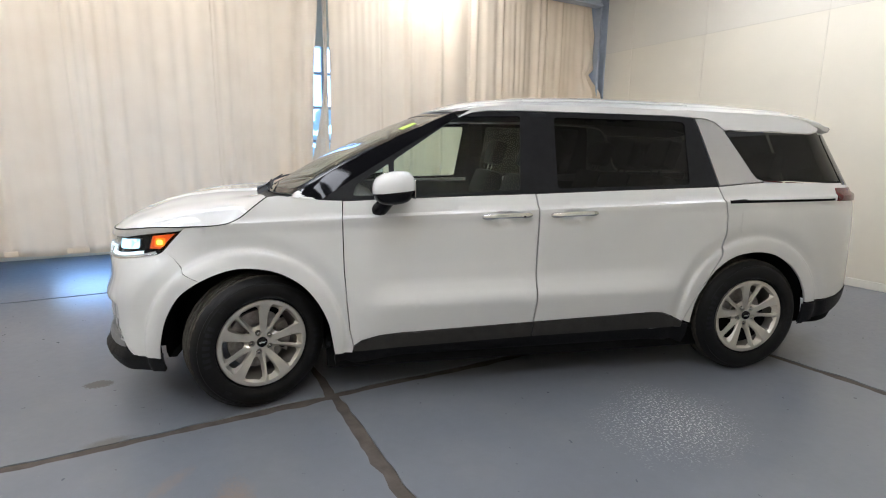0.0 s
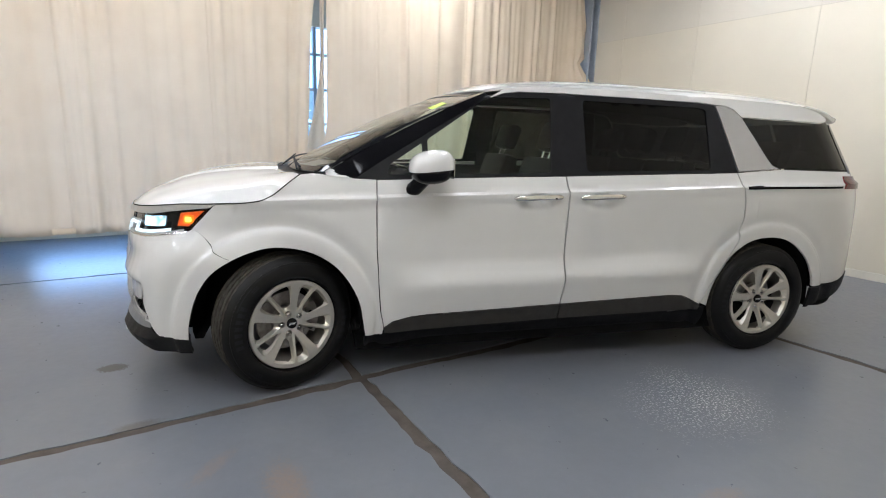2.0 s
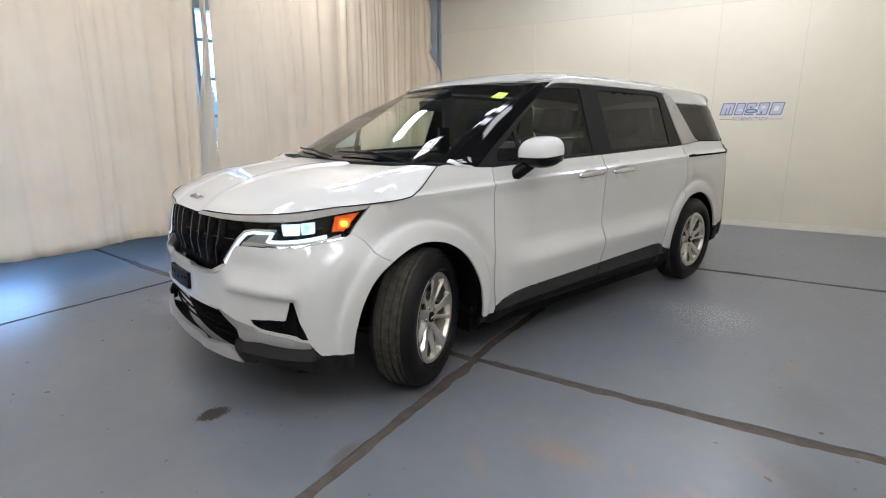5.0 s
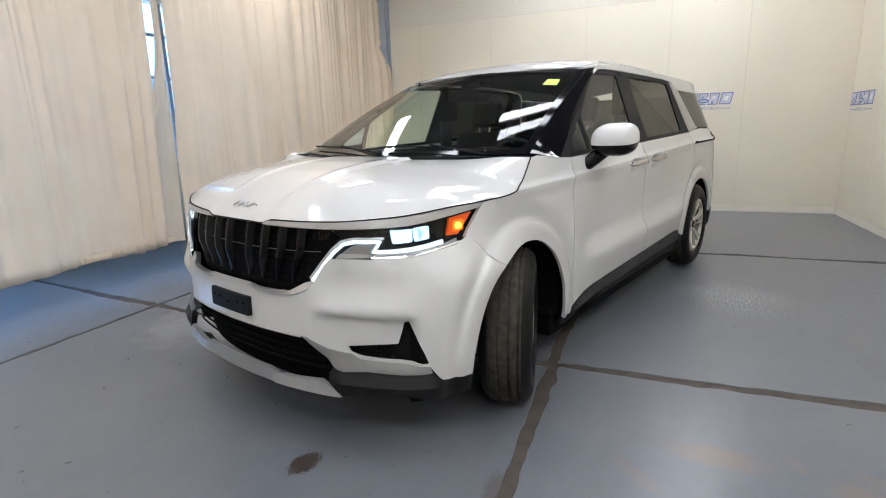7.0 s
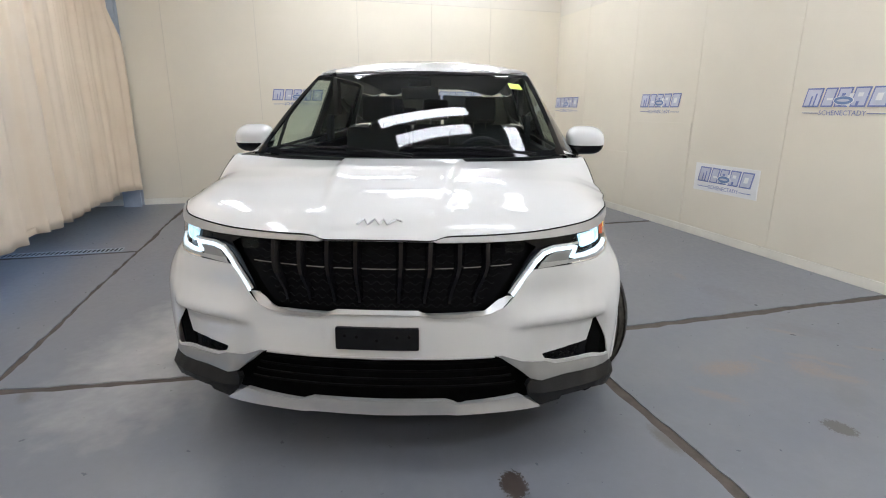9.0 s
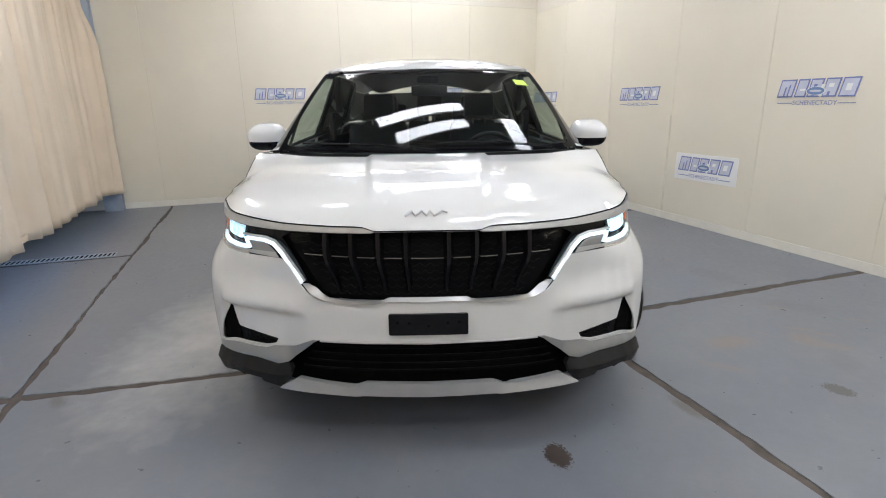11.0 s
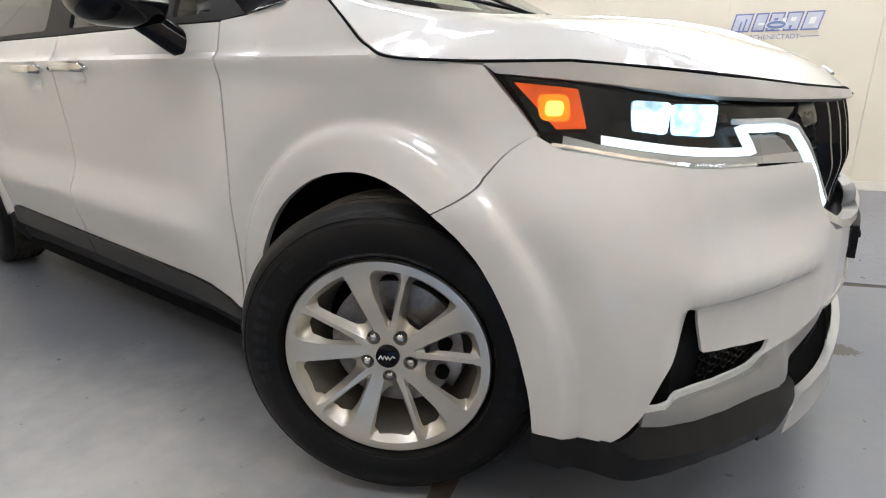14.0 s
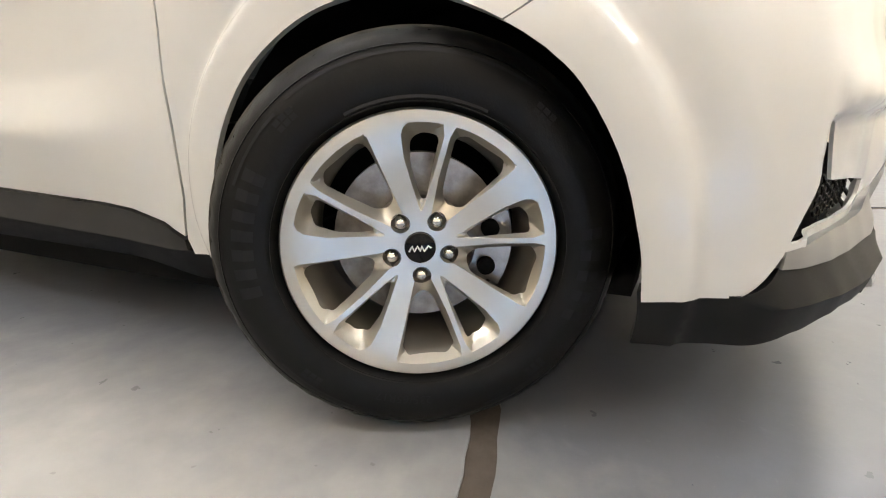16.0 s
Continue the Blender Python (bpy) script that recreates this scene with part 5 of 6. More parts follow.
for sgn in (1, -1):
    part("ditch_end", patch([(1.095, sgn * .605), (1.16, sgn * .690), (1.34, sgn * .690), (1.30, sgn * .640)], lambda x, y: roof(x, y) + Vector((0, 0, .003)), 0.02, 0, 0.006, away=Vector((1.2, 0, .5))), M_shelf, van, "dark grey roof moulding end")
def roof_skirt():
    """The roof's tail turns down over the tailgate glass."""
    run = dense([(3.42, .742), (3.5, .735), (3.7, .70), (3.86, .62), (3.95, .4), (3.98, 0)], .03, False)
    run = run + [(x, -y) for x, y in run[-2::-1]]
    bm = bmesh.new()
    rows = []
    for i, (x, y) in enumerate(run):
        a, b = Vector(run[max(0, i - 1)]), Vector(run[min(len(run) - 1, i + 1)])
        d = (b - a).normalized()
        n = Vector((d.y, -d.x, 0))
        if n.dot(Vector((x - 2.5, y, 0))) < 0:
            n = -n
        k = smooth01((x - 3.40) / .25)
        p = roof(x, y)
        rows.append([bm.verts.new(p + n * u * k + Vector((0, 0, w * k + .001))) for u, w in ((-.01, .001), (.004, -.004), (.010, -.016), (.004, -.034), (-.03, -.046))])
    for p, q in zip(rows, rows[1:]):
        for k in range(4):
            bm.faces.new((p[k], p[k + 1], q[k + 1], q[k]))
    bmesh.ops.recalc_face_normals(bm, faces=bm.faces[:])
    return bm


part("roof_spoiler", roof_skirt(), M_paint, van)
part("antenna_fin", prism([(0, 0), (.16, 0), (.15, .045), (.12, .05)], 0.03, Matrix.Translation((3.15, -.015, 1.722)), 0.006), M_paint, van)


# windscreen
def screen(u, v):
    b = Vector((.030 + .135 * u * u + .085 * u ** 8, .853 * u, 1.142 + 0.010 * u * u))
    t = Vector((1.050 + .10 * u * u, .732 * u, 1.636 - .026 * u * u))
    p = b.lerp(t, v)
    k = math.sin(math.pi * v) * (0.022 + 0.012 * (1 - u * u))
    return p + Vector((-0.45, 0, 0.89)) * k


part("windscreen", patch([(-1, 0), (1, 0), (1, 1), (-1, 1)], screen, 0.07, 0, 0.004, away=Vector((1.2, 0, .8))), M_ws, van, "clear laminated windscreen")
inner = rounded([(-.962, .045), (.962, .045), (.955, .945), (-.955, .945)], .05)
part("screen_border", patch([(-1, 0), (1, 0), (1, 1), (-1, 1)], lambda u, v: screen(u, v) + Vector((-.0014, 0, .0028)), 0.06, 0, 0, [inner], Vector((1.2, 0, .8))), M_gloss, van, "black glazed border")
part("mirror_foot", patch(rounded([(-.10, .87), (.10, .87), (.10, .93), (-.10, .93)], .02), lambda u, v: screen(u, v) + Vector((.01, 0, -.02)), 0.03, 0, 0.03, away=Vector((1.2, 0, .8))), M_gloss, van)
part("sticker", patch([(-.885, .735), (-.775, .745), (-.77, .835), (-.87, .825)], lambda u, v: screen(u, v) + Vector((-.0012, 0, .0024)), 0.03, 0, 0, away=Vector((1.2, 0, .8))), M_sticker, van, "small yellow-green windscreen sticker")


def front_pillar():
    """Gloss black pillar skin from the windscreen edge to the window surround."""
    low = dense([X(a, b) for a, b in [(.285, 1.142), (.34, 1.136), (.40, 1.130), (.57, 1.238), (.81, 1.380), (1.00, 1.490), (1.15, 1.572), (1.18, 1.582)]], 0.03, False)
    n = len(low)
    bm = bmesh.new()
    rows = []
    for i, p in enumerate(low):
        b = skin(*p, 0.003)
        v = min(1.0, max(0.0, (b.x - .29) / (1.16 - .29)))
        a = screen(-1, v)
        rows.append([bm.verts.new(a.lerp(b, k / 5) + Vector((-.25, -.6, .6)) * 0.005 * math.sin(math.pi * k / 5)) for k in range(6)])
    for p, q in zip(rows, rows[1:]):
        for k in range(5):
            bm.faces.new((p[k], p[k + 1], q[k + 1], q[k]))
    bmesh.ops.remove_doubles(bm, verts=bm.verts[:], dist=1e-5)
    bmesh.ops.recalc_face_normals(bm, faces=bm.faces[:])
    if sum(f.normal.y for f in bm.faces) > 0:
        bmesh.ops.reverse_faces(bm, faces=bm.faces[:])
    return bm


both("front_pillar", front_pillar(), M_gloss, "gloss black pillar")


def fender_wedge():
    """White tongue of the fender between the windscreen's corner and the black pillar."""
    bm = bmesh.new()
    rows = []
    for i in range(9):
        r = i / 8
        a, b = screen(-1, .03 * r), skin(*X(.255 + .120 * r, 1.137 - .010 * r), .004)
        rows.append([bm.verts.new(a.lerp(b, k / 5) + Vector((-.25, -.6, .6)) * (0.007 + 0.005 * math.sin(math.pi * k / 5))) for k in range(6)])
    for p, q in zip(rows, rows[1:]):
        for k in range(5):
            bm.faces.new((p[k], p[k + 1], q[k + 1], q[k]))
    bmesh.ops.recalc_face_normals(bm, faces=bm.faces[:])
    if sum(f.normal.y for f in bm.faces) > 0:
        bmesh.ops.reverse_faces(bm, faces=bm.faces[:])
    return bm


both("fender_wedge", fender_wedge(), M_paint)


def cowl():
    bm = bmesh.new()
    rows = []
    for i in range(33):
        u = -1 + i / 16
        h = abs(u)
        a = Vector((-.040 + .11 * h * h, .80 * u, 1.125))
        b = screen(u, 0) + Vector((0.01, 0, -.004))
        rows.append([bm.verts.new(q) for q in (a, a.lerp(b, .3) + Vector((0, 0, -.02)), a.lerp(b, .7) + Vector((0, 0, -.010)), b)])
    for p, q in zip(rows, rows[1:]):
        for k in range(3):
            bm.faces.new((p[k], q[k], q[k + 1], p[k + 1]))
    return bm


part("cowl", cowl(), M_trim, van, "black cowl below the windscreen")


def wiper(u0, v0, u1, v1, name="wiper"):
    pts = [screen(u0 + (u1 - u0) * t / 12, v0 + (v1 - v0) * t / 12 + 0.02 * math.sin(math.pi * t / 12)) + Vector((-.012, 0, .022)) for t in range(13)]
    w = part(name, tube(pts, 0.0055, 6), M_trim, van, "black wiper at rest")
    part("wiper_arm", tube([screen(u0, -0.02) + Vector((-.01, 0, .02)), pts[6] + Vector((-.01, 0, .012))], 0.005, 6), M_trim, w)


wiper(-.05, .0, .82, .045)
wiper(-.80, .0, -.06, .05)


def door_mirror():
    """Two-tone shell on a stalk, with its glass."""
    bm = bmesh.new()
    c = Vector((.772, -1.074, 1.200))
    rx, ry, rz = .110, .116, .087
    lat, lon = 14, 24
    rings = []
    for i in range(lat + 1):
        th = math.pi * i / lat - math.pi / 2
        ring = []
        for j in range(lon):
            ph = 2 * math.pi * j / lon
            ct, st = math.copysign(abs(math.cos(th)) ** .62, math.cos(th)), math.copysign(abs(math.sin(th)) ** .8, math.sin(th))
            cx, sx = math.copysign(abs(math.cos(ph)) ** .62, math.cos(ph)), math.copysign(abs(math.sin(ph)) ** .62, math.sin(ph))
            x = rx * ct * cx
            x = min(x, 0.105)
            z = rz * st * (1 - 0.12 * (x < 0) * abs(x) / rx)
            ring.append(bm.verts.new(c + Vector((x, ry * ct * sx, z + 0.10 * x))))
        rings.append(ring)
    for a, b in zip(rings, rings[1:]):
        for j in range(lon):
            bm.faces.new((a[j], a[(j + 1) % lon], b[(j + 1) % lon], b[j]))
    bmesh.ops.remove_doubles(bm, verts=bm.verts[:], dist=1e-5)
    bmesh.ops.recalc_face_normals(bm, faces=bm.faces[:])
    cut = c + Vector((0, 0, -0.016))
    nrm = Vector((-0.10, 0, 1)).normalized()
    upper, lower = bm.copy(), bm
    bmesh.ops.bisect_plane(upper, geom=upper.verts[:] + upper.edges[:] + upper.faces[:], plane_co=cut, plane_no=nrm, clear_inner=True)
    bmesh.ops.bisect_plane(lower, geom=lower.verts[:] + lower.edges[:] + lower.faces[:], plane_co=cut - nrm * 0.003, plane_no=nrm, clear_outer=True)
    for v in lower.verts:
        v.co = c + (v.co - c) * 0.985
    st = bmesh.new()
    rows = []
    for i in range(9):
        t = i / 8
        p = Vector((.705, -.945, 1.072)).lerp(Vector((.762, -1.03, 1.150)), t)
        rows.append([st.verts.new(p + Vector((.048 * (1 - .25 * t) * math.cos(a), .018 * math.sin(a), .034 * math.sin(a)))) for a in [2 * math.pi * k / 12 for k in range(12)]])
    for a, b in zip(rows, rows[1:]):
        for k in range(12):
            st.faces.new((a[k], a[(k + 1) % 12], b[(k + 1) % 12], b[k]))
    bmesh.ops.recalc_face_normals(st, faces=st.faces[:])
    gl = rounded([(-.075, -.055), (.075, -.055), (.075, .05), (-.075, .05)], .02)
    g = prism(gl, 0.003, Matrix.Translation((c.x + .1065, c.y, c.z)) @ Matrix.Rotation(radians(90), 4, "Z"))
    return upper, lower, st, g


up, lo, stalk, mg = door_mirror()
mirrors = both("door_mirror", lo, M_gloss, "white-capped door mirror on a black stalk")
for mk, k in zip(mirrors, (0, 1)):
    part("cap", mirrored(up) if k else up.copy(), M_paint, mk, "white cap")
    part("stalk", mirrored(stalk) if k else stalk.copy(), M_gloss, mk)
    part("mirror_glass", mirrored(mg) if k else mg.copy(), M_chrome, mk)


# dark inner shell, wheel housings and floor pan
def inner_shell():
    bm = bmesh.new()
    S = np.linspace(0, S2, 150)
    Z = np.linspace(.27, 1.10, 30)
    g = [[bm.verts.new(skin(float(s), float(z), -0.10 if s < 0.95 else -0.028)) for s in S] for z in Z]
    for j in range(len(Z) - 1):
        for i in range(len(S) - 1):
            c = (g[j][i].co + g[j + 1][i + 1].co) / 2
            if (c.x < -0.25 and c.z > 0.88) or (c.x < 0.42 and c.z > 0.96):
                continue
            if math.hypot(c.x, c.z - HUB) < .44 or math.hypot(c.x - WB, c.z - HUB) < .44:
                continue
            bm.faces.new((g[j][i], g[j][i + 1], g[j + 1][i + 1], g[j + 1][i]))
    bmesh.ops.delete(bm, geom=[v for v in bm.verts if not v.link_faces], context="VERTS")
    return bm


both("inner_shell", inner_shell(), M_dark)


def wheel_house(xc):
    bm = bmesh.new()
    rows = []
    for i in range(33):
        a = math.radians(-28 + 236 * i / 32)
        rows.append([bm.verts.new((xc + .432 * math.cos(a), y, max(0.29, HUB + .432 * math.sin(a)))) for y in (-.925, -.88, -.55)])
    for p, q in zip(rows, rows[1:]):
        for k in range(2):
            bm.faces.new((p[k], p[k + 1], q[k + 1], q[k]))
    bm.faces.new([r[2] for r in rows])
    return bm


for xc in (0.0, WB):
    both("wheel_housing", wheel_house(xc), M_dark)
# Unseen pan set low to block light beneath the body.
part("floor_pan", box(.40, 3.4, -.90, .90, .155, .32, .02), M_dark, van)
part("engine_pan", box(-.70, .45, -.52, .52, .20, .55, .03), M_dark, van)
part("rear_pan", box(3.4, 3.85, -.70, .70, .40, .60, .03), M_dark, van)


# wheels
def wheel_set():
    """Tyre, rim and brake in wheel space: axle along y, outer face at -y."""
    R = HUB
    prof = [(.234, .080), (.2490, .0925), (.2535, .108), (.264, .115), (.295, .1185), (.325, .112), (.346, .100), (.358, .086), (.3655, .074)]
    tread = []
    for g in (.060, .022, -.022, -.060):
        tread += [(R, g + .0065), (R - .009, g + .005), (R - .009, g - .005), (R, g - .0065)]
    outl = prof + tread + [(r, -h) for r, h in prof[::-1]]
    return outl


TY = wheel_set()


def tyre_bm():
    n = 96
    bm = lathe([(r, h) for r, h in TY], n)
    for v in bm.verts:
        r = math.hypot(v.co.x, v.co.z)
        if .35 < r < .3670 and abs(v.co.y) > .07:
            a = math.atan2(v.co.z, v.co.x)
            if round(a / (2 * math.pi / n)) % 2:
                k = (r - .0035) / r
                v.co.x *= k; v.co.z *= k
    return bm


def ring_text(body, size, radius, mid_deg, y, flip=False):
    bm = text_mesh(body, size)
    for v in bm.verts:
        a = math.radians(mid_deg) - v.co.x / radius * (-1 if flip else 1)
        r = radius + v.co.y * (-1 if flip else 1)
        v.co = Vector((r * math.cos(a), y, r * math.sin(a)))
    return bm


def polar(r, deg):
    return (r * math.cos(math.radians(deg)), r * math.sin(math.radians(deg)))


def near_poly(p, poly):
    """How far a place lies outside a polygon; 0 inside it."""
    if inside_poly(p, poly):
        return 0.0
    best, n = 9.0, len(poly)
    for i in range(n):
        ax, ay = poly[i]
        bx, by = poly[(i + 1) % n]
        dx, dy = bx - ax, by - ay
        t = min(1.0, max(0.0, ((p[0] - ax) * dx + (p[1] - ay) * dy) / (dx * dx + dy * dy + 1e-12)))
        best = min(best, math.hypot(p[0] - ax - t * dx, p[1] - ay - t * dy))
    return best


def rim_face():
    """Ten-spoke face: flat spoke tops and outer ring, flanks falling to ten windows, five nut pockets."""
    tops, holes, lines = [], [], []
    for k in range(5):
        b = 102 + 72 * k
        tops.append([polar(r, b + d) for r, d in ((.036, 20), (.043, 15), (.110, 11.8), (.189, 10.6), (.212, 10.5), (.232, 13), (.232, -12), (.212, -6.0), (.2005, -4.5), (.164, -3.9), (.110, -7.0), (.059, -16), (.036, -20))])
        tops.append([polar(r, b + d) for r, d in ((.036, -14), (.062, -16.5), (.13, -23.4), (.200, -25.0), (.226, -23.0), (.226, -29.5), (.200, -27.8), (.13, -27.6), (.050, -34), (.036, -40))])
        holes.append(rounded([polar(r, b + d) for r, d in ((.090, -20.2), (.150, -22.0), (.1985, -23.0), (.2015, -14.5), (.190, -8.4), (.150, -7.2), (.108, -10.4), (.086, -15.5))], .010))
        holes.append(rounded([polar(r, b + d) for r, d in ((.100, 13.2), (.150, 12.6), (.195, 12.6), (.2110, 15.5), (.2110, 36.5), (.200, 41.2), (.150, 39.8), (.102, 36), (.087, 25.5))], .009))
        c = polar(.0545, b + 25.5)
        holes.append([(c[0] + .0172 * math.cos(i * math.pi / 9), c[1] + .0172 * math.sin(i * math.pi / 9)) for i in range(18)])
    for t in tops:
        lines += [t + t[:1]]
        for grow in (-.0035, -.009):
            t2 = inset(t, grow)
            lines += [t2 + t2[:1]]
    for r in (.2408, .2398, .2385, .2370, .219, .2165, .212):
        lines.append([polar(r, a) for a in range(0, 361, 3)])

    def f(x, z):
        r = math.hypot(x, z)
        y = -.081 - .0275 * smooth01((r - .035) / .20)
        d = min([near_poly((x, z), t) for t in tops] + [max(0.0, .219 - r), max(0.0, r - .040)])
        lim = .010 + .040 * smooth01((r - .066) / .05)
        d2 = max(0.0, d - .0008)
        y += lim * (1 - math.exp(-d2 * 2.3 / lim))
        y += .006 * smooth01((r - .2385) / .004)
        return Vector((x, y, z))

    disc = [polar(.2425, a) for a in range(0, 360, 4)]
    return patch(disc, f, 0.0062, 0, 0.022, holes, Vector((0, .5, 0)), lines)


RIM_FACE = rim_face()


def make_wheel(m, roll, front=True):
    """One road wheel with its outer face towards -y; roll turns it about its axle."""
    w = empty("wheel", "silver ten-spoke alloy wheel with a black tyre", "wheel")
    w.parent = van
    w.matrix_world = m
    sp = Matrix.Rotation(radians(roll), 4, "Y")

    def put(name, bm, mat, label="", turn=True, smooth=True):
        if turn:
            bmesh.ops.transform(bm, matrix=sp, verts=bm.verts[:])
        if not name.startswith(("tyre", "sidewall", "raised", "size")):
            bmesh.ops.translate(bm, vec=(0, 0.006, 0), verts=bm.verts[:])
        return part(name, bm, mat, w, label, smooth)

    ty = put("tyre", tyre_bm(), M_tyre, "black road tyre with block lettering")
    me = ty.data
    me.materials.append(M_tread)
    for p in me.polygons:
        c = p.center
        if math.hypot(c.x, c.z) > .355 and abs(c.y) < .078:
            p.material_index = 1
    rim = put("rim", lathe([(.214, .095), (.230, .098), (.232, -.088), (.2405, -.088), (.2405, -.092), (.2330, -.092), (.2180, -.088), (.2110, -.080), (.2080, -.070), (.197, -.04), (.193, .06), (.205, .09)], 96, closed=True), M_alloyin, "rim barrel, its shade put into a darker grey")
    put("spoke_face", RIM_FACE.copy(), M_alloy, "silver ten-spoke face")
    for k in range(5):
        a = math.radians(102 + 72 * k + 25.5)
        c = Vector((.0545 * math.cos(a), -.058, .0545 * math.sin(a)))
        # Recess shade of the nut pockets comes from the darker alloy.
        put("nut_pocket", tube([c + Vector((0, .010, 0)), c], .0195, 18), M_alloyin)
        put("lug_nut", lathe([(.0, -.0255), (.006, -.0250), (.0090, -.0225), (.0105, -.019), (.0112, -.003), (.0112, .0)], 12), M_chrome, "bright lug nut").data.transform(sp @ Matrix.Translation(c) @ sp.inverted())
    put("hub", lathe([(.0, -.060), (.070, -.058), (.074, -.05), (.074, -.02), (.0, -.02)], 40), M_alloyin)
    cap = put("hub_cap", lathe([(.0, -.0925), (.022, -.0915), (.0275, -.089), (.0290, -.078)], 32), M_gloss, "black hub cap")
    zz = [(u * 0.235, v * 0.42) for u, v in zig]
    bm = tube([(x, -.0925, z) for x, z in dense(zz, .004, False)], 0.0016, 5)
    put("badge", bm, M_white, "plain white zigzag mark", turn=False)
    put("brake_disc", lathe([(.0, -.030), (.085, -.030), (.088, -.012), (.160, -.012), (.160, .012), (.0, .012)], 56), M_brake, "rusty brake disc", False)
    cal = bmesh.new()
    rows = []
    for i in range(9):
        a = math.radians(-32 + 64 * i / 8) if front else math.radians(130 + 50 * i / 8)
        rows.append([cal.verts.new((r * math.cos(a), y, r * math.sin(a))) for r, y in ((.105, -.045), (.172, -.045), (.180, .0), (.110, .0))])
    for p, q in zip(rows, rows[1:]):
        for k in range(4):
            cal.faces.new((p[k], p[(k + 1) % 4], q[(k + 1) % 4], q[k]))
    cal.faces.new(rows[0]); cal.faces.new(rows[-1])
    bmesh.ops.recalc_face_normals(cal, faces=cal.faces[:])
    put("brake_caliper", cal, M_brake, "grey brake caliper", False)
    for a in (10, -22):
        c = Vector((.132 * math.cos(math.radians(a)), -.046, .132 * math.sin(math.radians(a))))
        put("caliper_boot", tube([c, c + Vector((0, -.012, 0))], .017, 14), M_dark, "black rubber boot", False)
    put("hub_carrier", lathe([(.0, .012), (.12, .012), (.12, .10), (.0, .10)], 24), M_dark, "", False)
    # sidewall marks: rings, bars for the maker's lettering, the size
    for r in (.252, .338):
        put("sidewall_ring", lathe([(r - .0012, -.1155 if r < .3 else -.1065), (r, -.1185 if r < .3 else -.1085), (r + .0012, -.1155 if r < .3 else -.1065)], 96), M_tyre)
    for mid, n_, step in ((-10, 5, 7.5), (172, 7, 6.5)):
        for i in range(n_):
            a0 = math.radians(mid + (i - (n_ - 1) / 2) * step)
            bm = bmesh.new()
            for r0, r1, y0, y1 in ((.279, .297, -.1182, -.1193), (.297, .316, -.1193, -.1148)):
                q = [bm.verts.new((r * math.cos(a0 + da), y, r * math.sin(a0 + da))) for r, y, da in ((r0, y0, -.036), (r0, y0, .030), (r1, y1, .032), (r1, y1, -.034))]
                bm.faces.new(q)
            put("raised_bar", bm, M_letter, turn=False, smooth=False)
    # Dark strips stand in for the shade in the shoulder grooves.
    ribs = bmesh.new()
    for i in range(84):
        a0 = 2 * math.pi * i / 84
        q = [ribs.verts.new((r * math.cos(a0 + da), y, r * math.sin(a0 + da))) for r, y, da in ((.3440, -.1018, -.010), (.3440, -.1018, .008), (.3605, -.0835, .012), (.3605, -.0835, -.006))]
        ribs.faces.new(q)
    put("shoulder_groove_shade", ribs, M_dark, "", True, False)
    for mid, half, r0, y0 in ((90, 38, .331, -.1105), (90, 26, .262, -.1145), (-58, 12, .326, -.1125), (-128, 14, .326, -.1125), (35, 12, .326, -.1125), (145, 12, .326, -.1125)):
        arc = bmesh.new()
        run = [math.radians(mid - half + half * i / 10) for i in range(21)]
        ring = [[arc.verts.new((r * math.cos(t), y0 - dy, r * math.sin(t))) for r, dy in ((r0, .0002), (r0 - .005, .0026))] for t in run]
        for p, q in zip(ring, ring[1:]):
            arc.faces.new((p[0], q[0], q[1], p[1]))
        put("sidewall_arc", arc, M_letter, "", False, False)
    for mid in (48, 132, -48, -132):
        for i in range(3):
            for j in range(2):
                mark = bmesh.new()
                a0, r0 = math.radians(mid + (i - 1) * 2.6), .296 + j * .011
                mark.faces.new([mark.verts.new((r * math.cos(a0 + da), y, r * math.sin(a0 + da))) for r, y, da in ((r0, -.1195 + j * .0015, -.018), (r0, -.1195 + j * .0015, .018), (r0 + .009, -.1185 + j * .0015, .018), (r0 + .009, -.1185 + j * .0015, -.018))])
                put("sidewall_mark", mark, M_letter, "", False, False)
    put("size_marking", ring_text("235/65R17", .024, .284, -98, -.1197), M_letter, "raised size marking", False, False)
    return w


STEER = 27.0
steer_l = pose(0, -.830, HUB, 0, 0, STEER) @ pose(0, -.06, 0)
steer_r = pose(0, .862, HUB, 0, 0, STEER) @ pose(0, .065, 0) @ pose(0, 0, 0, 0, 0, 180)
make_wheel(steer_l, 20)
make_wheel(steer_r, 0)
make_wheel(pose(WB, -.866, HUB), 5, False)
make_wheel(pose(WB, .866, HUB, 0, 0, 180), 40, False)


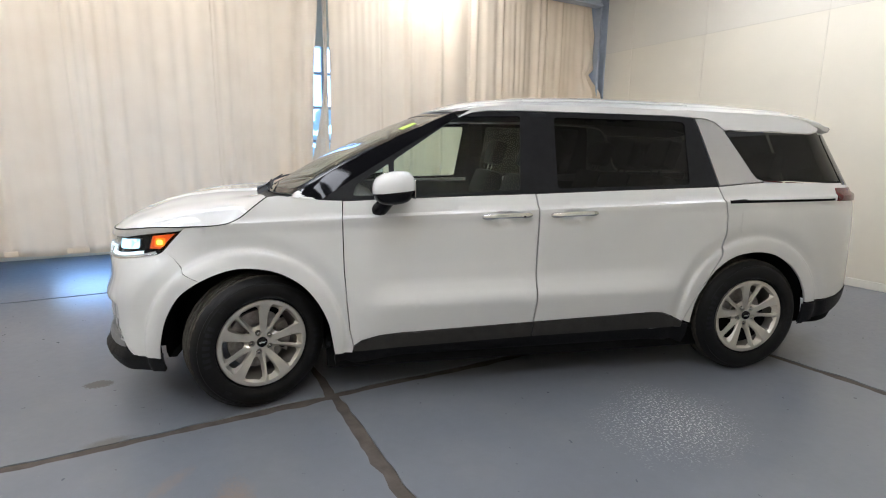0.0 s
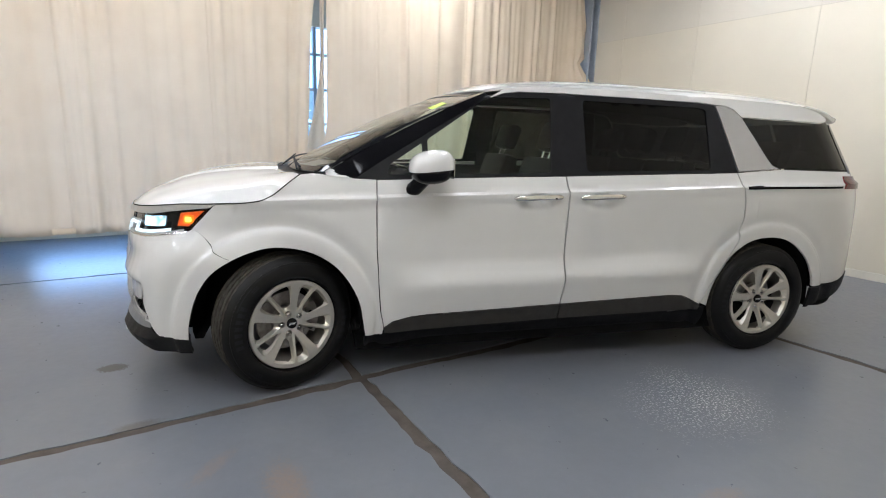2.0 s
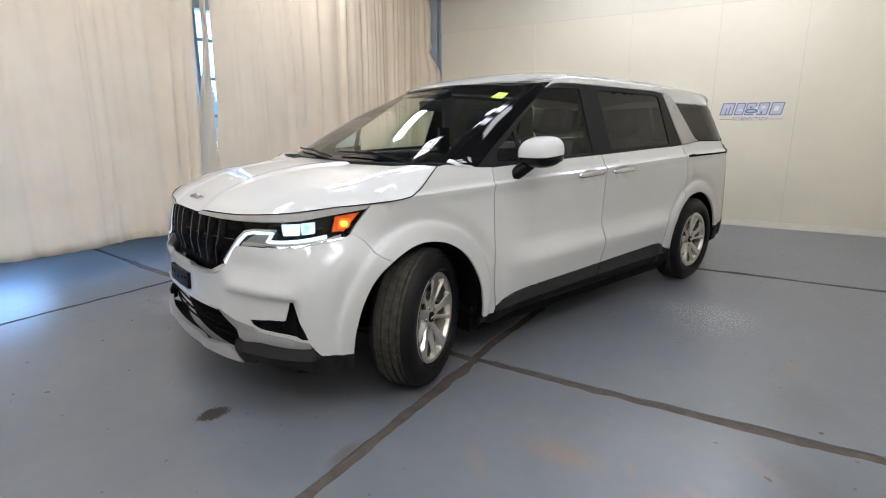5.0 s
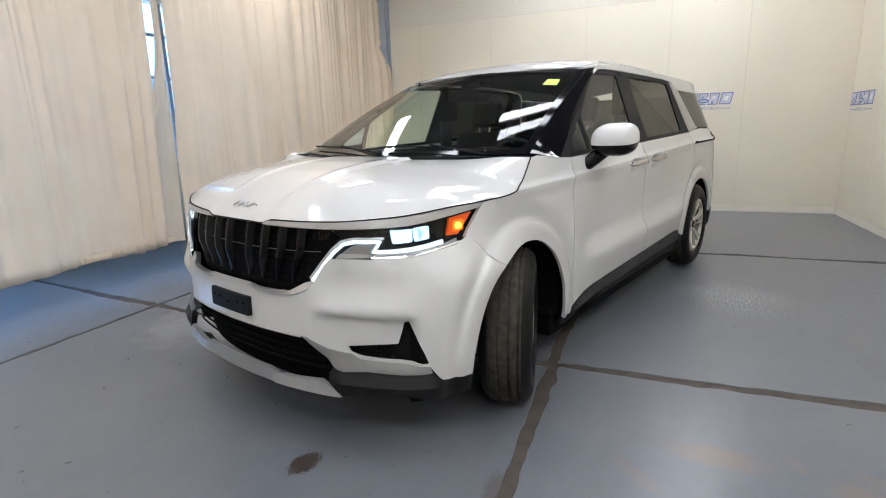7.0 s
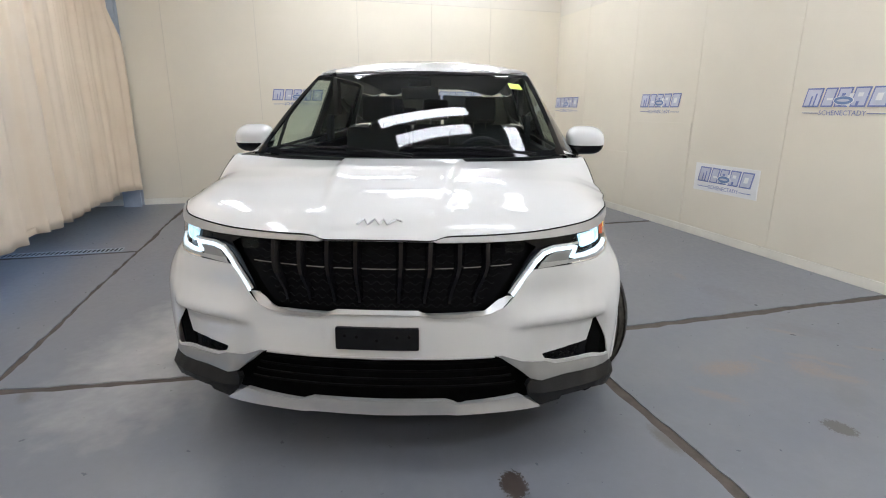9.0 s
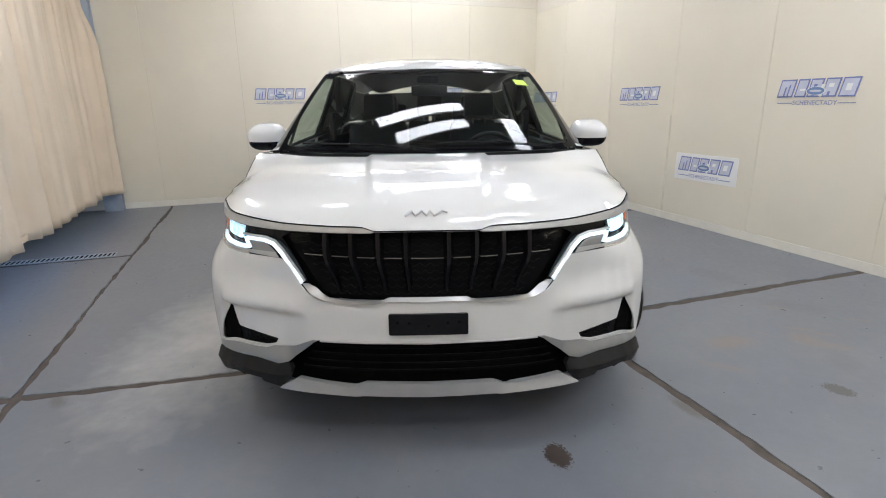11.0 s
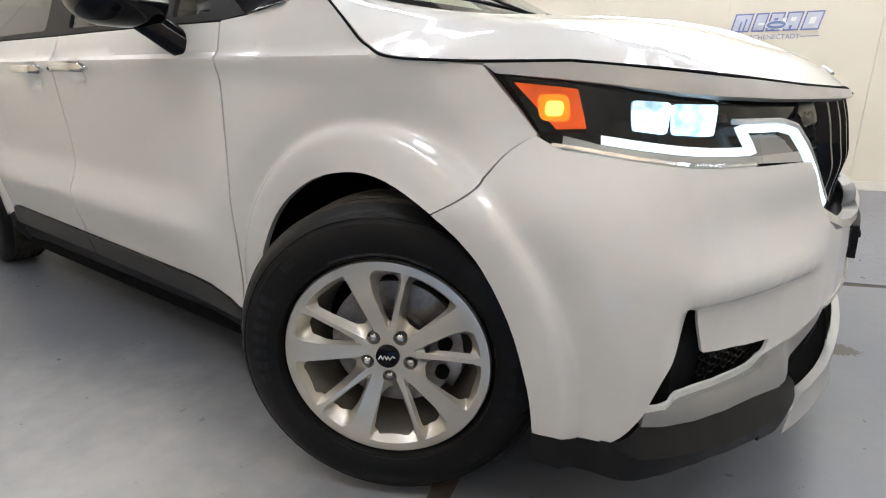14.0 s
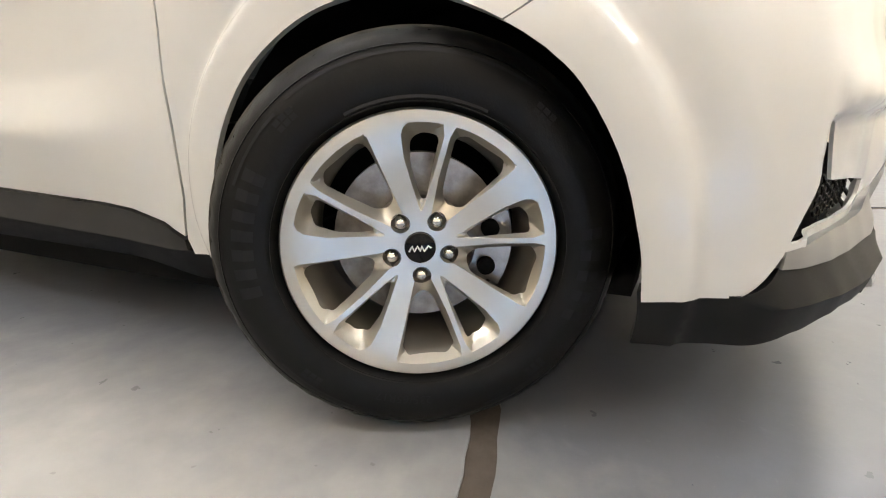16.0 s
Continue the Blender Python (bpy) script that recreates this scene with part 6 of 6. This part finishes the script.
# ---- cabin ----
def seat(x, y, wide=.50, tall=.60, tilt=18):
    s = empty("seat", "dark leather car seat with a headrest", "seat")
    s.parent = van
    s.matrix_world = pose(x, y, .62)
    part("cushion", box(-.28, .25, -wide / 2, wide / 2, -.10, .08, .05), M_seat, s)
    m = pose(.22, 0, .06, 0, tilt, 0)
    part("backrest", box(-.06, .07, -wide / 2, wide / 2, 0, tall, .05, m), M_seat, s)
    part("headrest", box(-.05, .06, -.13, .13, tall + .05, tall + .25, .045, m), M_seat, s)
    for d in (-.05, .05):
        part("headrest_post", tube([m @ Vector((0, d, tall - .02)), m @ Vector((0, d, tall + .08))], .007, 6), M_chrome, s)
    part("base", box(-.25, .2, -wide / 2 + .05, wide / 2 - .05, -.28, -.10, .02), M_dark, s)
    return s


for x, y in ((1.30, -.42), (1.30, .42), (2.25, -.45), (2.25, .0), (2.25, .45), (3.15, -.40), (3.15, .40)):
    seat(x, y, .50 if x < 2 else .44, .60 if x < 3 else .52)


def dashboard():
    d = part("dashboard", prism([(.28, .75), (.20, 1.02), (.22, 1.10), (.40, 1.125), (.62, 1.115), (.74, 1.06), (.76, .98), (.66, .92), (.66, .75)], 1.62, Matrix.Translation((0, -.81, 0)), 0.018), M_dash, van, "dark dashboard")
    part("screen", box(.745, .765, -.62, .12, 1.055, 1.165, .006), M_gloss, d, "black display")
    return d


dashboard()
ring = [Vector((.90, -.42 + .185 * math.cos(a), 1.02 + .185 * math.sin(a))) + Vector((-.09 * math.sin(a), 0, 0)) for a in [2 * math.pi * k / 32 for k in range(32)]]
steering = part("steering_wheel", tube(ring, .015, 8, True), M_dash, van, "dark steering wheel")
part("wheel_boss", box(.86, .93, -.50, -.34, .97, 1.07, .02), M_dash, steering)
part("wheel_spoke", tube([(.90, -.60, 1.02), (.90, -.24, 1.02)], .014, 6), M_dash, steering)
part("headliner", patch([(x + .02, y * .96) for x, y in rp], lambda x, y: roof(x, y) - Vector((0, 0, .035)), 0.08, 0.0, 0, away=Vector((2.3, 0, 2.5))), M_liner, van, "pale headliner")
part("rear_view_mirror", box(.83, .855, -.13, .11, 1.450, 1.525, .012), M_gloss, van)
for sgn in (-1, 1):
    part("door_card", box(.55, 2.8, sgn * .86 - .03, sgn * .86 + .03, .40, 1.13, .02), M_dash, van, "dark door lining")
    part("belt_pillar", box(1.60, 1.72, sgn * .80 - .02, sgn * .80 + .02, 1.12, 1.34, .01), M_dash, van)
    part("belt_pillar", box(1.60, 1.72, sgn * .735 - .02, sgn * .735 + .02, 1.34, 1.62, .01), M_dash, van)
